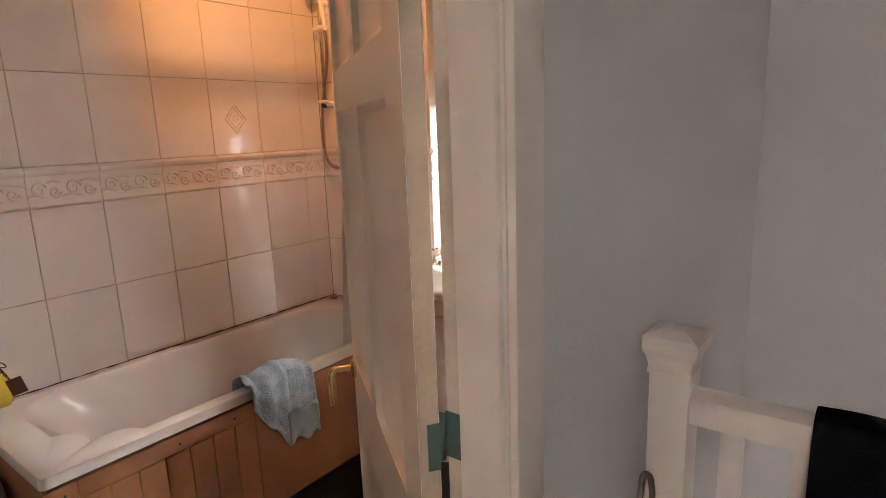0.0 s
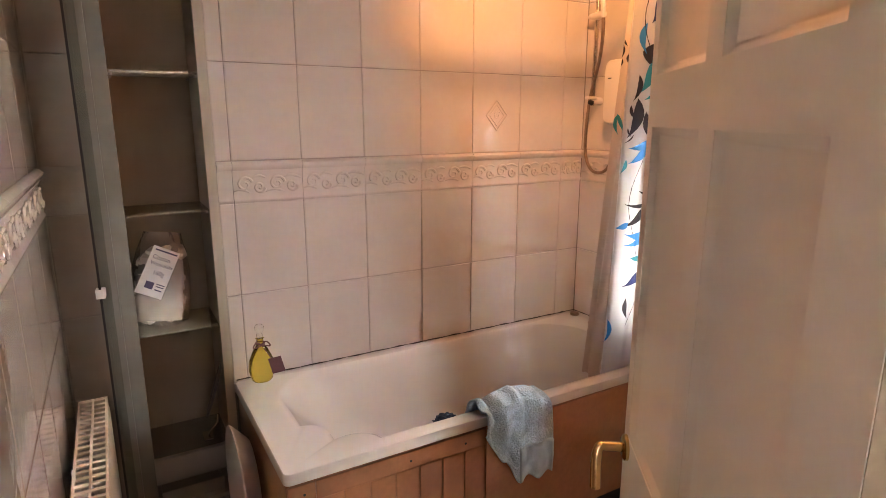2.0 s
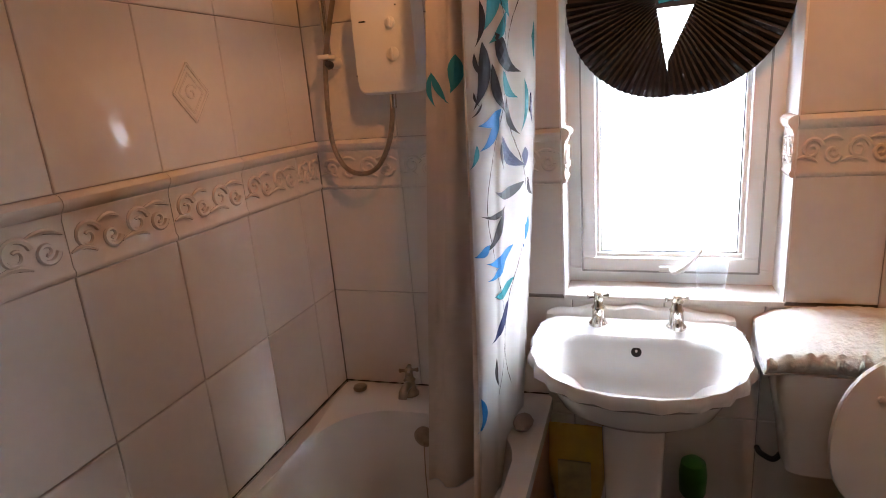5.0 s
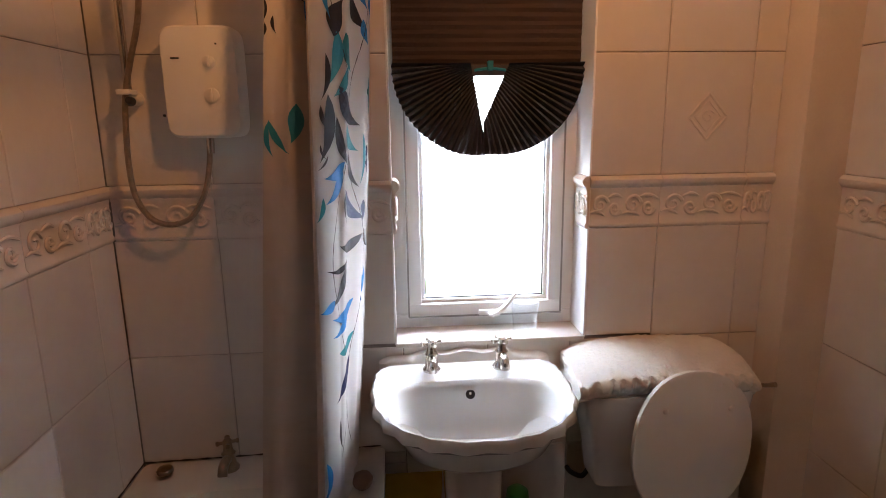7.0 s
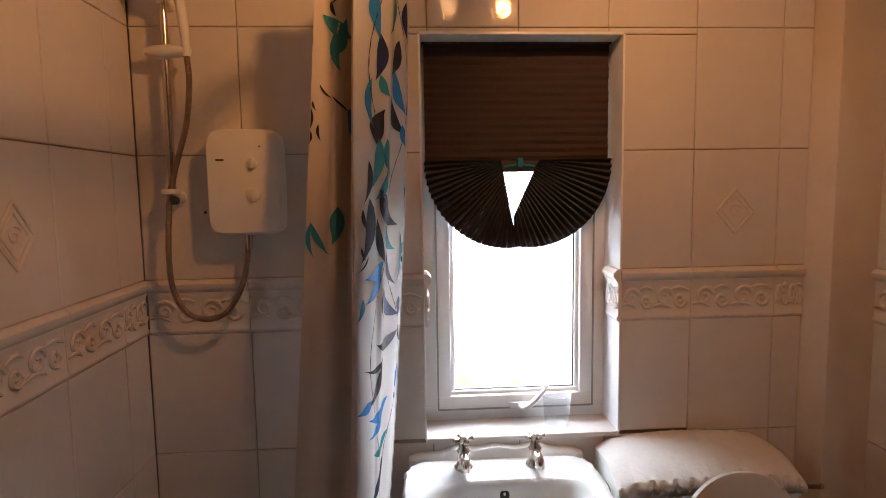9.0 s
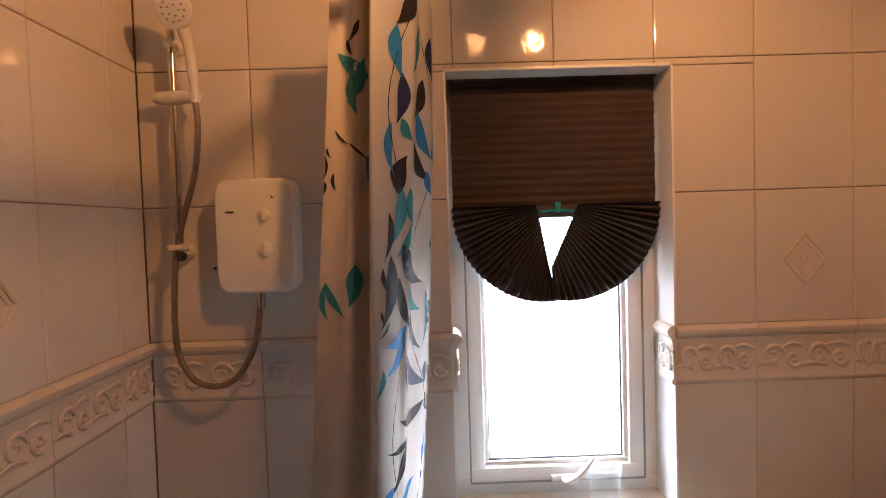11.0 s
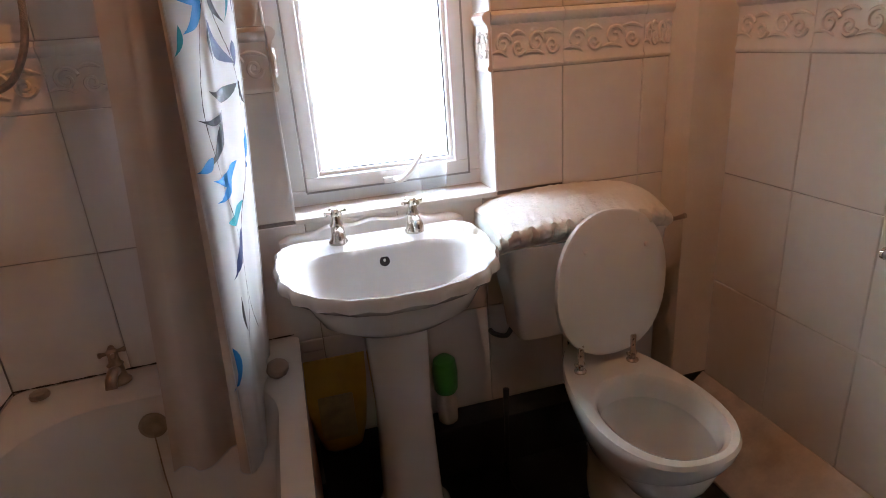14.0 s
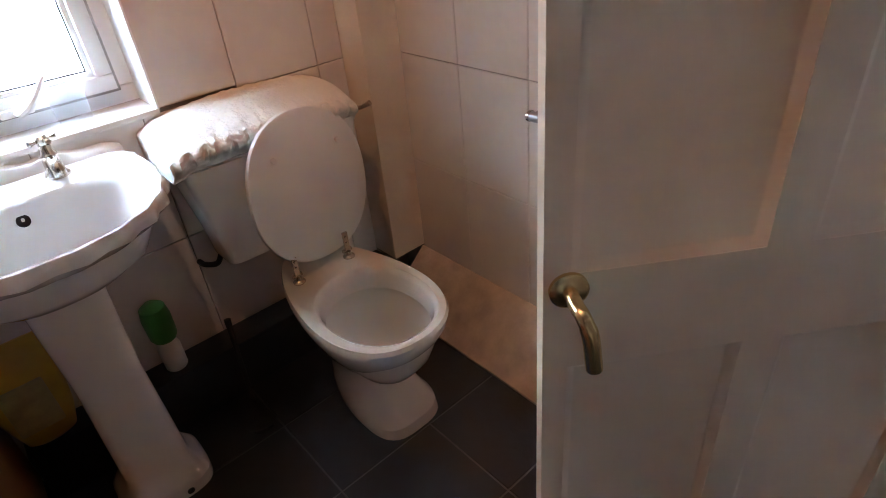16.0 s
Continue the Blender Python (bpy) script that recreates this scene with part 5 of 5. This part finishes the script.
for z in (2.05, 1.637, 1.177, 0.753, 0.288):
    sh = part("glass_shelf", boxes((-0.232, -0.004, IN_S, IN_N, z - 0.008, z), bevel=0.0008), SHELFGLASS, cab)
    for x in (-0.20, -0.035):
        for y in (IN_S + 0.006, IN_N - 0.006):
            bm = bmesh.new()
            lathe(bm, [(0.006, -0.016), (0.006, -0.009)], (x, y, z), 10)
            part("shelf_pin", bm, STEEL, sh)
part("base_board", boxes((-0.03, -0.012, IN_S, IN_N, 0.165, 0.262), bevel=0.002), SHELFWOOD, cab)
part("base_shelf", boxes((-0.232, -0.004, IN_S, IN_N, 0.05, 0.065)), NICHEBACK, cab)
gd_m = Matrix.Translation((0.006, -2.052, 0)) @ Matrix.Rotation(radians(-4), 4, "Z")
part("glass_door", boxes((0.002, 0.29, -0.003, 0.003, 0.10, 2.2), m=gd_m), GREENGLASS, cab, "open glass door seen edge on", smooth=False)
part("door_edge", boxes((0.29, 0.293, -0.0032, 0.0032, 0.10, 2.2), m=gd_m), DARK, cab, smooth=False)
part("door_knob", boxes((0.262, 0.296, -0.012, 0.012, 0.985, 1.012), bevel=0.003, m=gd_m), PLASTIC, cab, "white plastic door clip")
bm = boxes((-0.2, -0.03, -1.97, -1.75, 0.066, 0.075), (-0.2, -0.194, -1.97, -1.75, 0.066, 0.12), (-0.036, -0.03, -1.97, -1.75, 0.066, 0.12), (-0.2, -0.03, -1.97, -1.964, 0.066, 0.12), (-0.2, -0.03, -1.756, -1.75, 0.066, 0.12), bevel=0.002)
single("storage_tray", bm, NICHEBACK, "beige tray at the foot of the niche", "tray")

cotton = thing("cotton_wool_bag", (-0.09, -1.90, 0.753), "clear bag of white cotton wool balls on a glass shelf", "bag")
bm = bmesh.new()
rnd2 = random.Random(3)
lean = Matrix.Translation((-0.10, -1.915, 0.756)) @ Matrix.Rotation(radians(-8), 4, "X") @ Matrix.Rotation(radians(-10), 4, "Y")
for k in range(95):
    z = 0.025 + 0.25 * rnd2.random()
    hw = 0.075 * (1 - 0.25 * z / 0.28)
    c = lean @ Vector((rnd2.uniform(-0.045, 0.045), rnd2.uniform(-hw, hw), z))
    lump(bm, c, (0.025, 0.025, 0.022), 0.5, 10)
tagged(part("cotton_balls", bm, COTTON, cotton), kind="stuff")
bm = bmesh.new()
loops = []
for k, (a, b, z) in enumerate(((0.05, 0.07, 0.0), (0.068, 0.098, 0.02), (0.072, 0.104, 0.10), (0.066, 0.095, 0.20), (0.05, 0.08, 0.27), (0.02, 0.068, 0.31), (0.004, 0.06, 0.335))):
    loops.append([lean @ Vector((x + 0.004 * math.sin(i * 2.3 + k), y + 0.004 * math.cos(i * 1.9 + k * 2), zz)) for i, (x, y, zz) in enumerate(superloop(0, 0, a, b, b, z, 28, 2.6))])
loft(bm, loops, cap1=False)
part("film", bm, film, cotton)
lab_m = Matrix.Translation((-0.030, -1.905, 0.965)) @ Matrix.Rotation(radians(90), 4, "Z") @ Matrix.Rotation(radians(80), 4, "X") @ Matrix.Rotation(radians(-27), 4, "Z") @ Matrix.Diagonal((0.76, 0.82, 1, 1))
lb = part("label", boxes((-0.058, 0.058, -0.105, 0.105, -0.001, 0.001), m=lab_m), LABEL, cotton, "white label with dark purple print")


def words(text, size, x, y, m, parent):
    cu = bpy.data.curves.new("lettering", "FONT")
    cu.body, cu.size, cu.extrude = text, size, 0.0003
    tmp = bpy.data.objects.new("lettering", cu)
    scene.collection.objects.link(tmp)
    dg = bpy.context.evaluated_depsgraph_get()
    me = bpy.data.meshes.new_from_object(tmp.evaluated_get(dg))
    bpy.data.objects.remove(tmp)
    me.transform(m @ Matrix.Translation((x, y, 0.0014)))
    me.materials.clear()
    me.materials.append(INK)
    ob = new("lettering", me)
    ob.parent = parent


words("Cotton", 0.026, -0.045, 0.052, lab_m, lb)
words("Wool Balls", 0.022, -0.045, 0.026, lab_m, lb)
words("160g", 0.026, -0.02, -0.012, lab_m, lb)
bm = boxes((-0.03, 0.005, -0.075, -0.045, 0.001, 0.002), (0.015, 0.05, -0.05, -0.046, 0.001, 0.002), (0.015, 0.05, -0.06, -0.056, 0.001, 0.002), (-0.045, 0.05, 0.088, 0.094, 0.001, 0.002), (0.015, 0.045, -0.075, -0.07, 0.001, 0.002), m=lab_m)
tagged(part("print_bars", bm, INK, lb, smooth=False), kind="stuff")

vanity = thing("vanity_mirror", (-0.07, -1.77, 0.288), "small round magnifying mirror on a bent chrome stand", "mirror")
mm = Matrix.Translation((-0.075, -1.752, 0.47)) @ Matrix.Rotation(radians(78), 4, "Z") @ Matrix.Rotation(radians(18), 4, "Y")
bm = bmesh.new()
tube(bm, [mm @ Vector((0, 0.078 * math.cos(a), 0.105 * math.sin(a))) for a in (2 * math.pi * k / 40 for k in range(41))], 0.005, 8)
part("ring", bm, STEEL, vanity)
bm = bmesh.new()
loft(bm, [[mm @ Vector((x, 0.077 * math.cos(a), 0.104 * math.sin(a))) for a in (2 * math.pi * k / 40 for k in range(40))] for x in (-0.002, 0.002)])
part("mirror_glass", bm, mat("mirror_silver", (0.85, 0.86, 0.86), 0.03, 1.0, var=0.01), vanity)
bm = bmesh.new()
tube(bm, curve_points([(-0.06, -1.75, 0.37), (-0.05, -1.757, 0.34), (-0.05, -1.78, 0.315), (-0.05, -1.79, 0.297)], 5), 0.004, 8)
box(bm, -0.09, -0.02, -1.81, -1.775, 0.2885, 0.297, 0.003)
part("stand", bm, CHROME, vanity)

bowl = thing("washing_bowl", (0.32, -1.745, 0.0), "white oval plastic bowl standing on edge by the bath", "bowl")
bm = bmesh.new()
loft(bm, [[(0.30 + 0.185 * s * math.cos(a), y, 0.245 + 0.24 * s * math.sin(a)) for a in (2 * math.pi * k / 48 for k in range(48))] for s, y in ((0.75, -1.70), (0.97, -1.745), (1.0, -1.752), (1.0, -1.757), (0.96, -1.755), (0.73, -1.706))])
part("shell", bm, PLASTIC, bowl)

# ---- radiator ----
rad = thing("radiator", (0.62, -2.13, 0.12), "white panel radiator with a grille on top", "radiator")
RX0, RX1, RY0, RY1, RZ0, RZ1 = 0.13, 1.13, -2.175, -2.098, 0.13, 0.615


def corrugated(y, s):
    bm = bmesh.new()
    n = 120
    rows = []
    for k in range(n + 1):
        x = RX0 + (RX1 - RX0) * k / n
        d = 0.004 * s * (1 if (k // 2) % 3 == 0 else 0)
        rows.append([(x, y - 0.006 * s, RZ0), (x, y + 0.0, RZ0), (x, y + d, RZ0 + 0.03), (x, y + d, RZ1 - 0.04), (x, y, RZ1 - 0.02), (x, y, RZ1 - 0.006), (x, y - 0.006 * s, RZ1 - 0.006)])
    loft(bm, rows)
    return bm


part("front_panel", corrugated(RY1, 1), RADMAT, rad)
part("rear_panel", corrugated(RY0, -1), RADMAT, rad)
for x in (RX0 - 0.004, RX1):
    part("end_panel", boxes((x, x + 0.004, RY0 - 0.002, RY1 + 0.002, RZ0, RZ1), bevel=0.001), RADMAT, rad)
bm = bmesh.new()
for y in (RY0 - 0.001, (RY0 + RY1) / 2 - 0.003, RY1 - 0.005):
    box(bm, RX0, RX1, y, y + 0.006, RZ1 - 0.006, RZ1)
for k in range(31):
    x = RX0 + 0.003 + (RX1 - RX0 - 0.018) * k / 30
    box(bm, x, x + 0.012, RY0, RY1, RZ1 - 0.006, RZ1 - 0.0005)
part("grille", bm, RADMAT, rad, smooth=False)
for x in (RX0 + 0.03, RX1 - 0.03):
    bm = bmesh.new()
    tube(bm, [(x, -2.14, RZ0 + 0.02), (x, -2.14, 0.0)], 0.008, 10)
    part("pipe", bm, CREAM, rad)
for x in (RX0 + 0.2, RX1 - 0.2):
    part("bracket", boxes((x, x + 0.03, SOUTH, RY0, 0.3, 0.5)), CREAM, rad)

# ---- ceiling light ----
light = thing("ceiling_spotlight", (1.02, -0.84, TOP), "three-headed ceiling spotlight with warm bulbs", "lamp")
bm = bmesh.new()
lathe(bm, [(0.07, TOP), (0.07, TOP - 0.02), (0.05, TOP - 0.026), (0.0, TOP - 0.026)], (1.02, -0.84, 0), 24)
part("plate", bm, STEEL, light)
for eye, target, watts, cone in HEADS:
    e, d = Vector(eye), (Vector(target) - Vector(eye)).normalized()
    m = Matrix.Translation(e) @ d.to_track_quat("Z", "Y").to_matrix().to_4x4()
    bm = bmesh.new()
    lathe(bm, [(0.012, -0.055), (0.020, -0.05), (0.030, -0.02), (0.036, -0.034)], (0, 0, 0), 20, m=m)
    tube(bm, [e - d * 0.05, (e.x * 0.4 + 1.02 * 0.6, e.y * 0.4 - 0.84 * 0.6, TOP - 0.05), (1.02, -0.84, TOP - 0.024)], 0.006, 8)
    part("spot_head", bm, STEEL, light)

# ---- landing ----
rail_y = -1.0
newel = thing("newel_post", (2.160, rail_y, 0.0), "cream painted newel post with a moulded cap", "newel post")
part("post", boxes((2.121, 2.196, rail_y - 0.04, rail_y + 0.04, 0.0, 0.98), bevel=0.003), GLOSS, newel)
bm = bmesh.new()
sq = lambda h, z: [(2.158 + sx * h, rail_y + sy * h, z) for sx, sy in ((-1, -1), (1, -1), (1, 1), (-1, 1))]
loft(bm, [[(max(p[0], 2.109), p[1], p[2]) for p in sq(h, z)] for h, z in ((0.038, 0.945), (0.041, 0.948), (0.041, 0.956), (0.039, 0.960), (0.041, 0.972), (0.045, 0.986), (0.051, 0.993), (0.053, 0.999), (0.053, 1.018), (0.049, 1.025), (0.020, 1.036))])
part("cap", bm, GLOSS, newel, smooth=False)
banister = thing("banister", (2.8, rail_y, 0.0), "cream painted banister along the stairwell", "banister")
bm = bmesh.new()
hp = [(-0.028, 0.856), (0.028, 0.856), (0.030, 0.878), (0.034, 0.893), (0.028, 0.910), (0.014, 0.918), (-0.014, 0.918), (-0.028, 0.910), (-0.034, 0.893), (-0.030, 0.878)]
loft(bm, [[(x, rail_y + a, b) for a, b in hp] for x in (2.194, 3.6)])
part("handrail", bm, GLOSS, banister)
part("base_rail", boxes((2.190, 3.6, rail_y - 0.025, rail_y + 0.025, 0.0, 0.04), bevel=0.003), GLOSS, banister)
for k in range(11):
    x = 2.250 + 0.1195 * k
    part("baluster", boxes((x, x + 0.037, rail_y - 0.0185, rail_y + 0.0185, 0.04, 0.856), bevel=0.002), GLOSS, banister)
bm = bmesh.new()
rows = []
for i in range(31):
    x = 2.395 + 0.5 * i / 30
    w = 0.004 * math.sin(i * 0.9)
    rows.append([(x, rail_y + a + (w if abs(b - 0.93) > 0.05 else 0), b + (0.004 * math.sin(i * 0.4) if b > 0.9 else 0)) for a, b in ((0.045, 0.45), (0.044, 0.7), (0.042, 0.88), (0.032, 0.924), (0.0, 0.932), (-0.032, 0.924), (-0.042, 0.88), (-0.045, 0.7), (-0.047, 0.40))])
loft(bm, rows, closed=False, cap0=False, cap1=False)
cloth_ob = single("black_cloth", bm, BLACKCLOTH, "black cloth hung over the banister rail", "cloth")
bm = bmesh.new()
tube(bm, curve_points([(2.150, -1.10, 0.005), (2.147, -1.075, 0.40), (2.143, -1.058, 0.66), (2.139, -1.056, 0.722), (2.132, -1.056, 0.738), (2.122, -1.058, 0.728), (2.118, -1.06, 0.66)], 8), 0.0065, 10)
single("walking_stick", bm, STICK, "dark walking stick leaning by the newel post", "stick")
